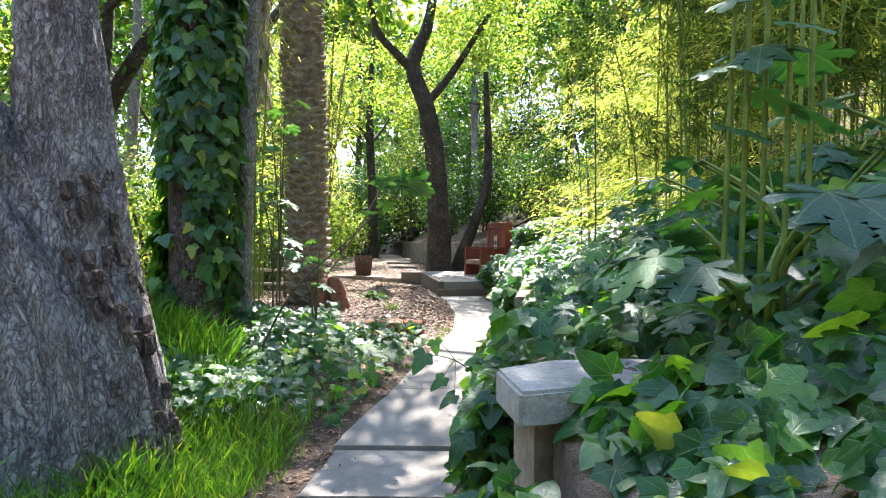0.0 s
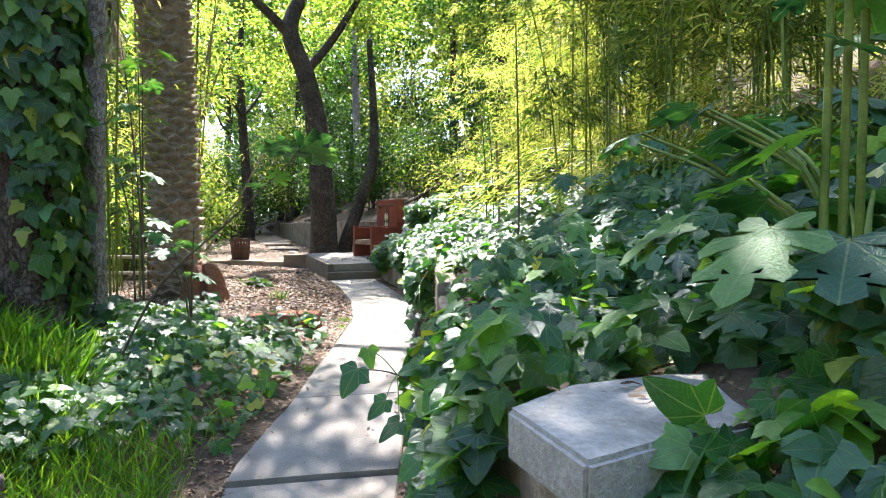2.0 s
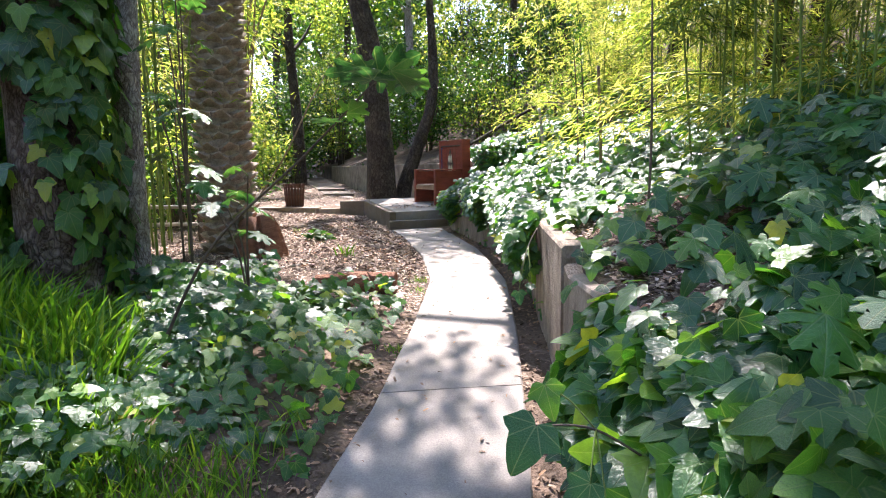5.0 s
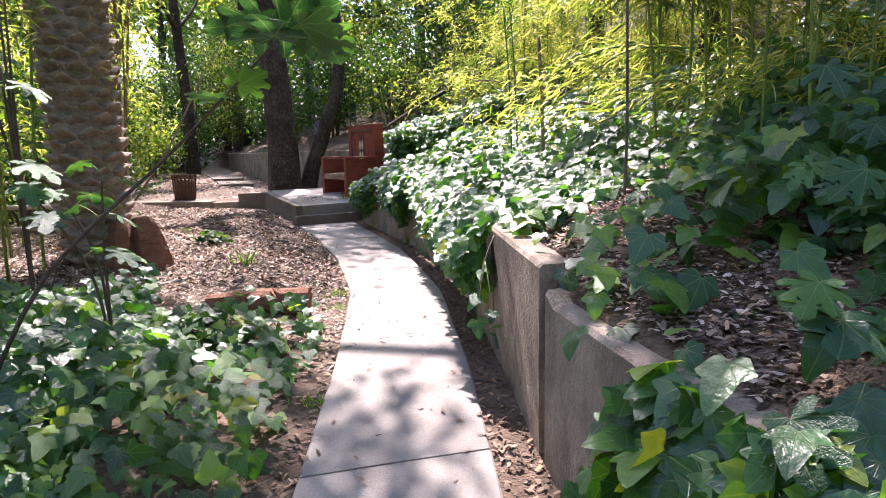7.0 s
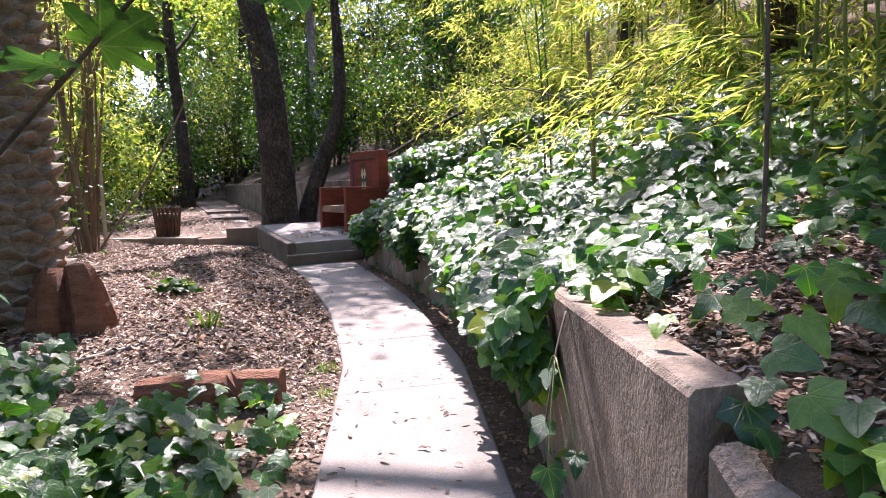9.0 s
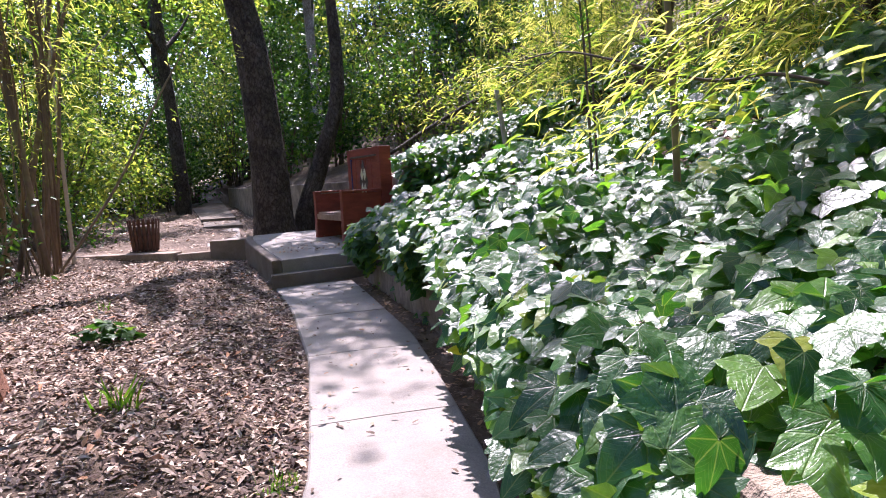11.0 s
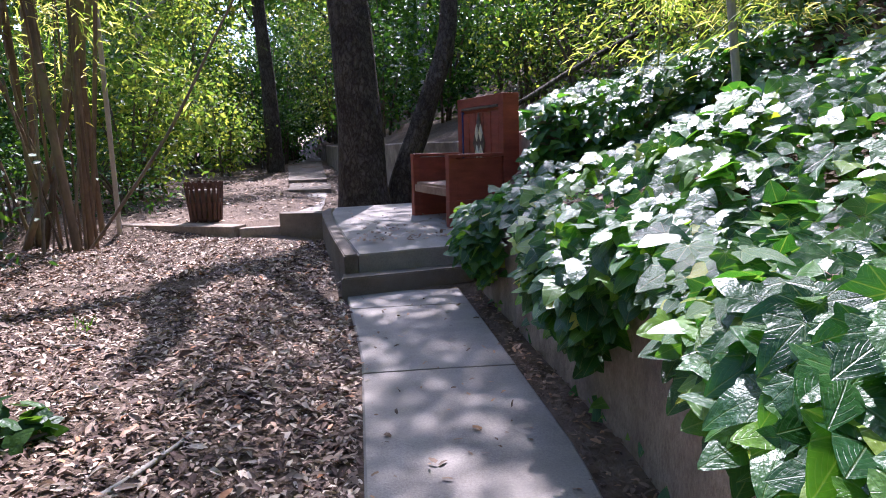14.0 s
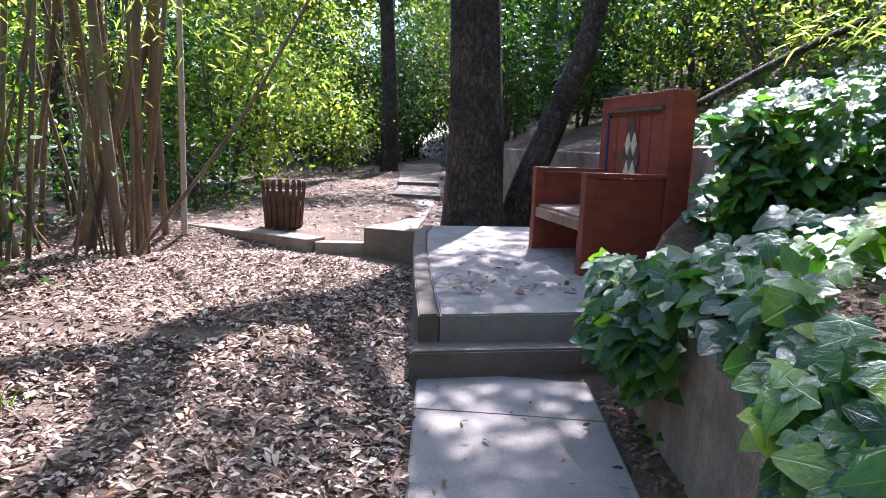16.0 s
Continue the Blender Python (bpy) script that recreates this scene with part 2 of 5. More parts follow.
def tube(points, radii, sides=10, rough=0.0, seed=0, cap=True):
    """Vertices and faces of a round stem through points; rough: bark relief in metres."""
    pts = [Vector(p) for p in points]
    V, F = [], []
    side = Vector((1, 0, 0))
    for i, p in enumerate(pts):
        d = (pts[min(i + 1, len(pts) - 1)] - pts[max(i - 1, 0)]).normalized()
        a = d.orthogonal() if abs(d.dot(side)) > 0.95 else (side - d * side.dot(d)).normalized()
        a.normalize()
        b = d.cross(a)
        for k in range(sides):
            w = 2 * math.pi * k / sides
            r = radii[i]
            if rough:
                q = Vector((math.cos(w) * 2.2, math.sin(w) * 2.2, p.length * 0.5 + seed * 7.3))
                r += rough * (noise.noise(q * 1.3) * 1.3 - 0.8 * abs(noise.noise(Vector((q.x * 3.5, q.y * 3.5, q.z * 1.8)))) + 0.25 * noise.noise(q * 7) - 0.7 * abs(noise.noise(Vector((q.x * 5.2, q.y * 5.2, q.z * 4.5 + 5)))) ** 0.6 + 0.4)
            V.append(p + (a * math.cos(w) + b * math.sin(w)) * r)
    n = len(pts)
    for i in range(n - 1):
        for k in range(sides):
            k2 = (k + 1) % sides
            F.append((i * sides + k, i * sides + k2, (i + 1) * sides + k2, (i + 1) * sides + k))
    if cap:
        F.append(tuple(range(sides))[::-1])
        F.append(tuple((n - 1) * sides + k for k in range(sides)))
    return V, F


def smooth_line(points, radii, steps=6):
    """More points along a bent line (Catmull-Rom)."""
    P = [Vector(p) for p in points]
    out, rad = [], []
    for i in range(len(P) - 1):
        p0, p1, p2, p3 = P[max(i - 1, 0)], P[i], P[i + 1], P[min(i + 2, len(P) - 1)]
        for s in range(steps):
            t = s / steps
            out.append(0.5 * ((2 * p1) + (p2 - p0) * t + (2 * p0 - 5 * p1 + 4 * p2 - p3) * t * t + (3 * p1 - p0 - 3 * p2 + p3) * t ** 3))
            rad.append(radii[i] * (1 - t) + radii[i + 1] * t)
    return out + [P[-1]], rad + [radii[-1]]


def stem(name, points, radii, mat, parent=None, sides=10, rough=0.0, seed=0, steps=6, label=""):
    pts, rad = smooth_line(points, radii, steps)
    V, F = tube(pts, rad, sides, rough, seed)
    ob = new(name, mesh_of(name, V, F, mat, True))
    ob.parent = parent
    return tagged(ob, label)


def joined(name, pieces, mat, parent=None, smooth=True):
    V, F = [], []
    for v, f in pieces:
        o = len(V)
        V += [tuple(p) for p in v]
        F += [tuple(i + o for i in q) for q in f]
    ob = new(name, mesh_of(name, V, F, mat, smooth))
    ob.parent = parent
    return ob


# Leaf outlines: the base at the origin, the tip along +y, folded along the midrib.
def outline(pairs, fold=0.12, droop=0.18, ribs=3):
    """A leaf from right-hand outline points (base to tip), mirrored, with a folded midrib."""
    top = pairs[-1][1]

    def lift(x, y):
        return abs(x) * fold - droop * 0.6 * max(0, y / top) ** 2 - droop * 0.9 * x * x

    mid = [(0.0, top * k / ribs) for k in range(ribs + 1)]
    V = [(x, y, lift(x, y)) for x, y in mid]
    F = []
    edge = list(pairs[:-1])
    for sign in (1, -1):
        o = len(V)
        V += [(x * sign, y, lift(x, y)) for x, y in edge]
        i, m = 0, 0
        while i < len(edge) - 1 or m < ribs:
            step_rib = i == len(edge) - 1 or (m < ribs and edge[i + 1][1] > mid[m + 1][1])
            f = (m, o + i, m + 1) if step_rib else (m, o + i, o + i + 1)
            F.append(f if sign > 0 else f[::-1])
            if step_rib:
                m += 1
            else:
                i += 1
    return np.array(V, float), F


IVY = outline([(0.08, -0.09), (0.21, -0.17), (0.36, -0.14), (0.44, -0.03), (0.52, 0.07), (0.62, 0.17), (0.51, 0.28), (0.38, 0.34), (0.35, 0.45), (0.31, 0.58), (0.20, 0.79), (0.08, 0.95), (0.0, 1.0)], 0.13, 0.36, 5)
LOBED = outline([(0.06, -0.10), (0.18, -0.20), (0.36, -0.24), (0.42, -0.14), (0.34, -0.02), (0.40, 0.06), (0.60, 0.06), (0.74, 0.20), (0.66, 0.32), (0.46, 0.26), (0.35, 0.32), (0.42, 0.48), (0.56, 0.58), (0.48, 0.72), (0.32, 0.66), (0.22, 0.54), (0.19, 0.68), (0.22, 0.84), (0.10, 0.94), (0.0, 1.0)], 0.06, 0.30, 6)
BLADE = (np.array([(0, 0, 0), (0.06, 0.3, 0.02), (0, 0.35, -0.02), (-0.06, 0.3, 0.02), (0.045, 0.68, -0.06), (-0.045, 0.68, -0.06), (0, 1, -0.2)], float),
         [(0, 1, 2), (0, 2, 3), (1, 4, 2), (2, 5, 3), (2, 4, 6), (2, 6, 5)])
OVAL = (np.array([(0, 0, 0), (0.26, 0.35, 0.07), (0, 0.5, 0), (-0.26, 0.35, 0.07), (0.17, 0.75, 0.0), (-0.17, 0.75, 0.0), (0, 1, -0.1)], float),
        [(0, 1, 2), (0, 2, 3), (1, 4, 2), (2, 5, 3), (2, 4, 6), (2, 6, 5)])
CHIP = (np.array([(-0.16, 0, 0), (0.16, 0.04, 0.03), (0.2, 0.5, 0.10), (0.08, 1, 0.0), (-0.12, 0.92, 0.04), (-0.2, 0.5, 0.06)], float), [(0, 1, 2, 5), (5, 2, 3, 4)])
TUFT = (np.array([(-0.025, 0, 0), (0.025, 0, 0), (0.02, 0.45, 0.05), (-0.02, 0.45, 0.05), (0.012, 0.8, 0.18), (-0.012, 0.8, 0.18), (0, 1, 0.36)], float), [(0, 1, 2, 3), (3, 2, 4, 5), (5, 4, 6)])


def frames(normal, tip):
    """Turns (n,3,3) whose columns are side, tip and normal."""
    n = normal / np.linalg.norm(normal, axis=1, keepdims=True)
    t = tip - n * np.sum(tip * n, axis=1, keepdims=True)
    t /= np.linalg.norm(t, axis=1, keepdims=True) + 1e-9
    return np.stack([np.cross(t, n), t, n], axis=2)


def scatter(name, leaf, pos, normal, tip, size, mat, parent=None):
    """Many leaves as ONE mesh."""
    V, F = leaf
    n = len(pos)
    R = frames(normal, tip)
    shape = np.repeat(V[None], n, 0)
    shape[:, :, 0] *= rng.uniform(0.78, 1.12, (n, 1))
    shape[:, :, 2] = shape[:, :, 2] * rng.uniform(0.3, 2.0, (n, 1)) + rng.uniform(-0.12, 0.12, (n, 1)) * shape[:, :, 0]
    verts = np.einsum("nij,nvj->nvi", R, shape) * size[:, None, None] + pos[:, None, :]
    me = bpy.data.meshes.new(name)
    loops = np.concatenate([np.array(f) for f in F])
    counts = np.array([len(f) for f in F])
    me.vertices.add(n * len(V))
    me.vertices.foreach_set("co", verts.reshape(-1).astype(np.float32))
    all_loops = (loops[None, :] + (np.arange(n) * len(V))[:, None]).reshape(-1)
    all_counts = np.tile(counts, n)
    me.loops.add(len(all_loops))
    me.loops.foreach_set("vertex_index", all_loops.astype(np.int32))
    me.polygons.add(len(all_counts))
    me.polygons.foreach_set("loop_start", np.concatenate([[0], np.cumsum(all_counts)[:-1]]).astype(np.int32))
    me.polygons.foreach_set("use_smooth", np.ones(len(all_counts), bool))
    uv = np.tile(V[loops][:, :2], (n, 1))
    me.uv_layers.new(name="leaf").data.foreach_set("uv", uv.reshape(-1).astype(np.float32))
    me.update(calc_edges=True)
    me.materials.append(mat)
    ob = new(name, me)
    ob.parent = parent
    return ob


def leaf_objects(name, leaf, pos, normal, tip, size, mat, parent):
    """Leaves as parts, one object each, on a few shared meshes of differing curl."""
    kinds = []
    for k in range(5):
        V = leaf[0].copy()
        V[:, 0] *= rng.uniform(0.82, 1.1)
        V[:, 2] = V[:, 2] * rng.uniform(0.4, 2.0) + 0.05 * np.sin(V[:, 1] * 9 + k) * np.abs(V[:, 0]) + rng.uniform(-0.1, 0.1) * V[:, 0]
        me = mesh_of(name, V, leaf[1], mat, True)
        loops = np.concatenate([np.array(f) for f in leaf[1]])
        me.uv_layers.new(name="leaf").data.foreach_set("uv", leaf[0][loops][:, :2].reshape(-1).astype(np.float32))
        kinds.append(me)
    R = frames(normal, tip)
    for i in range(len(pos)):
        ob = new(name, kinds[i % 5])
        m = Matrix([list(r) for r in R[i]]).to_4x4()
        ob.matrix_basis = Matrix.Translation(pos[i]) @ m @ Matrix.Scale(float(size[i]), 4)
        ob.parent = parent


def jit(n, s):
    return rng.normal(0, s, (n, 3))


# ---- lie of the land ----
LEFT = [(-9, -1.7), (0, -1.5), (2.15, -1.24), (3.15, -1.1), (4.0, -0.75), (5.2, -0.42), (6.4, -0.17), (7.5, 0.03), (9.5, 0.13), (11.4, 0.06), (13.2, -0.13)]
RIGHT = [(-9, -0.6), (0, -0.4), (2.0, -0.16), (3.95, 0.25), (5.3, 0.53), (7.3, 0.90), (9, 1.02), (10, 1.07), (12, 0.97), (13.2, 0.9)]
PATH_Z = [(-9, -0.45), (0, -0.52), (2.2, -0.58), (2.9, -0.53), (3.8, -0.33), (5, -0.15), (6.4, -0.08), (10, -0.04), (13, 0.0), (13.2, 0.0)]
WALL_X = [(-9, -0.15), (0, 0.08), (1.5, 0.26), (2.7, 0.40), (3.2, 0.45), (4.1, 0.54), (5.25, 0.74), (7.1, 1.10), (9, 1.27), (10, 1.30), (11.6, 1.20), (13.2, 1.10), (13.9, 1.14), (14.25, 1.85), (16, 1.78), (18, 1.5), (21, 0.55), (24, -0.3), (27, -1.0), (31, -1.5), (60, -6)]
WALL_TOP = [(-9, 0.54), (4.0, 0.54), (4.15, 0.70), (8, 0.80), (11.9, 0.84), (12.1, 0.72), (13.9, 0.50), (14.2, 1.42), (15.6, 1.42), (16.6, 1.33), (31, 1.3), (60, 1.6)]

BANK = [(-9, 0.5), (3, 0.50), (6, 0.68), (11.7, 0.80), (12.2, 0.58), (13.8, 0.45), (14.3, 1.36), (16.6, 1.28), (31, 1.25), (60, 1.6)]


def path_z(y):
    return interp(PATH_Z, y)


def base_z(y):
    return np.where(y < 13.2, path_z(y), np.interp(y, [13.2, 16.4, 17.0, 22, 31, 60], [0.05, 0.07, 0.25, 0.32, 0.5, 1.0]))


def ground_z(x, y):
    """Height of the ground sheet, without the walls."""
    x, y = np.asarray(x, float), np.asarray(y, float)
    wx, z0 = interp(WALL_X, y), base_z(y)
    left = np.where(y < 13.2, interp(LEFT, y), -0.3)
    off = np.clip((left - x) / 1.2, 0, 1)
    mound = np.interp(y, [2, 6.5, 8.5, 13, 16.3, 20], [0.04, 0.12, 0.21, 0.14, 0.06, 0.1]) * off * off * (3 - 2 * off)
    far = np.clip((-5 - x) / 20, 0, 1)
    zl = z0 - 0.035 + mound - 0.6 * far + 0.02 * np.sin(x * 3.1 + y * 1.3) * off + 0.025 * np.sin(x * 1.3 - y * 2.1) * off
    d = x - wx
    rise = 0.36 * np.clip(d, 0, 3) + 0.5 * np.clip(d - 3, 0, 9) + 0.2 * np.clip(d - 12, 0, 60)
    zr = interp(BANK, y) - 0.03 + rise + 0.03 * np.sin(x * 2.7 + y * 1.9)
    return np.where(d > 0.1, zr, zl)


ys = np.unique(np.concatenate([np.linspace(-6, 34, 201), np.linspace(34, 90, 29), np.linspace(-40, -6, 18), [-600, -200, -90, 150, 300, 800]]))
us = np.unique(np.concatenate([np.linspace(-8, 0, 65), [0.09, 0.11], np.linspace(0.2, 8, 40), np.linspace(-40, -8, 33), np.linspace(8, 40, 25), [-800, -300, -100, 100, 300, 800]]))
gx = interp(WALL_X, ys)[:, None] + us[None, :]
gy = np.repeat(ys[:, None], len(us), 1)
gz = ground_z(gx, gy)
nu = len(us)
GV = np.stack([gx, gy, gz], 2).reshape(-1, 3)
GF = [(i * nu + j, i * nu + j + 1, (i + 1) * nu + j + 1, (i + 1) * nu + j) for i in range(len(ys) - 1) for j in range(nu - 1)]
ground = tagged(new("ground", mesh_of("ground", GV, GF, M_SOIL, True)), "brown leaf-strewn soil of a wooded garden", "ground", kind="structure")


# ---- path ----
def strip(name, y0, y1, left, right, top, thick, mat, parent=None, steps=6, gap=0.006):
    """One poured slab between two bent edges."""
    yy = np.linspace(y0 + gap, y1 - gap, steps + 1)
    V, F = [], []
    for y in yy:
        l, r, z = float(left(y)), float(right(y)), float(top(y))
        V += [(l, y, z - thick), (l + 0.004, y, z - 0.012), (l + 0.016, y, z), ((l + r) / 2, y, z + 0.003), (r - 0.016, y, z), (r - 0.004, y, z - 0.012), (r, y, z - thick)]
    for i in range(steps):
        for k in range(6):
            a = i * 7 + k
            F.append((a, a + 1, a + 8, a + 7))
    F += [tuple(range(7))[::-1], tuple(steps * 7 + k for k in range(7))]
    ob = new(name, mesh_of(name, V, F, mat))
    ob.parent = parent
    return ob


path = tagged(new("path"), "cracked pale concrete garden path with scattered dead leaves", "path", kind="structure")
joints = [-8, -5.5, -3.2, -1.0, 0.9, 2.05, 2.55, 3.0, 4.2, 5.35, 6.8, 8.1, 9.6, 11.1, 12.6, 13.25]
for a, b in zip(joints, joints[1:]):
    tilt = rng.uniform(-0.008, 0.008)
    worn = 1.9 < a < 3.1
    strip("slab", a, b, lambda y: interp(LEFT, y), lambda y: interp(RIGHT, y), lambda y: path_z(y) + tilt * (2 if worn else 1), 0.12, M_PATH, path, gap=0.016 if worn else 0.006)

# ---- retaining walls ----
def wall_run(name, y0, y1, thick, label, lift=0.0, drop=0.6, mat=M_WALL):
    yy = np.arange(y0, y1 + 1e-6, 0.1)
    V, F = [], []
    for y in yy:
        x, t, b = float(interp(WALL_X, y)), float(interp(WALL_TOP, y)) + lift, float(base_z(y)) - drop
        w = 0.008 * noise.noise(Vector((0, y * 1.7, 3.1)))
        V += [(x + w, y, b), (x + w - 0.004, y, (b + t) / 2), (x + w, y, t - 0.02), (x + w + 0.02, y, t + w), (x + thick - 0.02, y, t), (x + thick, y, t - 0.02), (x + thick, y, b)]
    for i in range(len(yy) - 1):
        for k in range(6):
            a = i * 7 + k
            F.append((a, a + 7, a + 8, a + 1))
    F += [tuple(range(7)), tuple((len(yy) - 1) * 7 + k for k in range(7))[::-1]]
    return tagged(new(name, mesh_of(name, V, F, mat)), label, "wall", kind="structure")


wall_run("wall_low", 0.45, 4.145, 0.2, "low weathered concrete retaining wall beside the path")
wall_run("wall_bank", 4.15, 13.9, 0.2, "stained concrete retaining wall overhung with ivy")
wall_run("wall_back", 14.25, 34, 0.22, "grey concrete retaining wall curving behind the tree")

cross = boxed("wall_cross", (3.4, 0.2, 2.4), pose(3.5, 14.18, 0.35, 0, 0, 3), M_WALL)
tagged(cross, "ivy-hung concrete wall holding the upper bank", "wall", kind="structure")

# ---- steps and platform ----
def poly_slab(name, pts, z0, z1, mat, parent=None, bevel=0.012, tilt=0.0, label=""):
    bm = bmesh.new()
    vs = [bm.verts.new((x, y, z1 + tilt * (y - pts[0][1]))) for x, y in pts]
    f = bm.faces.new(vs)
    if f.normal.z < 0:
        f.normal_flip()
    bm.normal_update()
    low = bmesh.ops.extrude_face_region(bm, geom=[f])
    for v in [g for g in low["geom"] if isinstance(g, bmesh.types.BMVert)]:
        v.co.z = z0
    bmesh.ops.recalc_face_normals(bm, faces=bm.faces)
    if bevel:
        bmesh.ops.bevel(bm, geom=[e for e in bm.edges if abs(e.verts[0].co.z - e.verts[1].co.z) < 0.15 and max(e.verts[0].co.z, e.verts[1].co.z) > z0 + 0.05], offset=bevel, segments=2, affect="EDGES")
    return part(name, bm, mat, parent, label)


steps = tagged(new("steps"), "two grey concrete steps up to a small terrace", "steps", kind="structure")
poly_slab("lower_step", [(-0.15, 13.0), (1.06, 13.34), (1.06, 13.7), (-0.15, 13.4)], -0.3, 0.165, M_STEP, steps)
terrace = poly_slab("terrace", [(0.0, 13.24), (1.06, 13.52), (1.78, 14.25), (1.74, 16.0), (1.55, 17.2), (-0.45, 16.77), (-0.46, 16.3), (-0.34, 15.3), (-0.17, 14.2)], -0.3, 0.335, M_PATH, None, 0.01, 0.03)
edging = poly_slab("terrace_edging", [(-0.13, 13.2), (-0.008, 13.237), (-0.178, 14.2), (-0.348, 15.3), (-0.468, 16.3), (-0.458, 16.765), (-0.55, 16.75), (-0.60, 16.3), (-0.47, 15.3), (-0.30, 14.2)], -0.3, 0.337, M_STEP, None, 0.01, 0.03)
tagged(edging, "curved concrete edging along the terrace", "edging", kind="structure")
tagged(terrace, "dappled concrete terrace with a curved edge in front of the bench", "terrace", kind="structure")


# ---- concrete pillar with cap at the near end of the low wall ----
def build_pillar():
    root = tagged(new("wall_pillar"), "weathered concrete pillar with an overhanging cap slab among ivy", "pillar", kind="structure")
    poly_slab("cap", [(-0.02, 0.27), (0.03, -0.16), (0.13, -0.125), (0.24, -0.08), (0.42, -0.03), (0.72, 0.04), (0.88, 0.10), (0.88, 0.50), (0.62, 0.54), (0.25, 0.47)], 0.555, 0.692, M_CAP, root, 0.014, 0.02, "chipped grey cap slab with a worn front edge")
    poly_slab("shaft", [(0.06, 0.24), (0.11, 0.0), (0.27, 0.07), (0.27, 0.33)], -0.85, 0.553, M_WALL, root, 0.01)
    poly_slab("bracket", [(0.275, 0.10), (0.84, 0.20), (0.84, 0.44), (0.275, 0.38)], 0.2, 0.553, M_WALL, root, 0.01)


build_pillar()


# ---- bench ----
def build_bench():
    root = tagged(new("bench"), "red painted wooden settle with high tiled back on terrace", "bench")
    # local frame: x along the seat away from the walker, y towards the back, z up
    root.matrix_basis = pose(0.954, 14.566, 0.375, 0, 0, math.degrees(math.atan2(1.106, -0.335)))
    # in this frame the back lies towards -y
    L, D = 1.16, 0.67
    for x, nm in ((0.0, "near_arm"), (L, "far_arm")):
        arm = boxed("arm_panel", (0.07, D - 0.05, 0.46), pose(x, -D / 2 - 0.02, 0.53), M_WOODRED, root)
        boxed("arm_base", (0.085, D - 0.06, 0.3), pose(x, -D / 2 - 0.02, 0.15), M_WOODRED, root)
        boxed("arm_post", (0.10, 0.09, 0.78), pose(x, -0.045, 0.39), M_WOODRED, root)
        boxed("arm_rail", (0.12, D, 0.035), pose(x, -D / 2, 0.79), M_WOODRED, root)
        boxed("back_post", (0.12, 0.2, 1.47), pose(x, -D - 0.10, 0.735), M_WOODRED, root)
        boxed("foot", (0.11, 0.11, 0.3), pose(x, -0.05, 0.151), M_WOODRED, root, bevel=0.012)
    for k in range(4):
        boxed("seat_board", (L - 0.08, 0.125, 0.04), pose(L / 2, -0.1 - 0.135 * k, 0.44), M_SEAT, root)
    boxed("seat_rail", (L - 0.08, 0.035, 0.09), pose(L / 2, -0.03, 0.385), M_SEAT, root)
    boxed("back_panel", (L - 0.1, 0.05, 0.92), pose(L / 2, -D - 0.05, 0.90), M_WOODRED, root)
    for k in range(5):
        boxed("back_board", (0.19, 0.02, 0.80), pose(0.17 + 0.205 * k, -D - 0.018, 0.88), M_WOODRED, root, bevel=0.006)
    top = bmesh.new()
    box(top, (L + 0.02, 0.10, 0.12), pose(L / 2, -D - 0.05, 1.41), 0.012)
    part("top_rail", top, M_WOODRED, root)
    boxed("moulding", (L - 0.16, 0.035, 0.03), pose(L / 2, -D - 0.005, 1.335), M_TWIG, root, "dark moulding strip")
    boxed("side_strip", (0.03, 0.03, 0.78), pose(L - 0.09, -D - 0.01, 0.92), M_BLUE, root, "dark blue strip")
    # pointed tiles in the back panel
    V = [(0, 0, -0.11), (0.052, 0, 0), (0, 0, 0.11), (-0.052, 0, 0), (0, 0.012, -0.09), (0.042, 0.012, 0), (0, 0.012, 0.09), (-0.042, 0.012, 0)]
    F = [(4, 5, 6, 7), (0, 1, 5, 4), (1, 2, 6, 5), (2, 3, 7, 6), (3, 0, 4, 7)]
    tile = mesh_of("tile", V, F, M_CREAM)
    dark = mesh_of("tile", [(x * 1.1, y * 0.8, z * 1.1) for x, y, z in V], F, M_TWIG)
    for dx, dz, me in ((-0.055, 0.12, tile), (0.055, 0.12, tile), (-0.055, -0.12, tile), (0.055, -0.12, tile), (0, 0, dark), (0, 0.25, dark), (-0.11, 0, dark), (0.11, 0, dark)):
        ob = new("tile", me)
        ob.matrix_basis = pose(L / 2 + dx, -D + 0.002, 0.92 + dz)
        ob.parent = root
        tagged(ob, "cream leaf-shaped tile" if me is tile else "dark leaf-shaped tile")
    return root


build_bench()


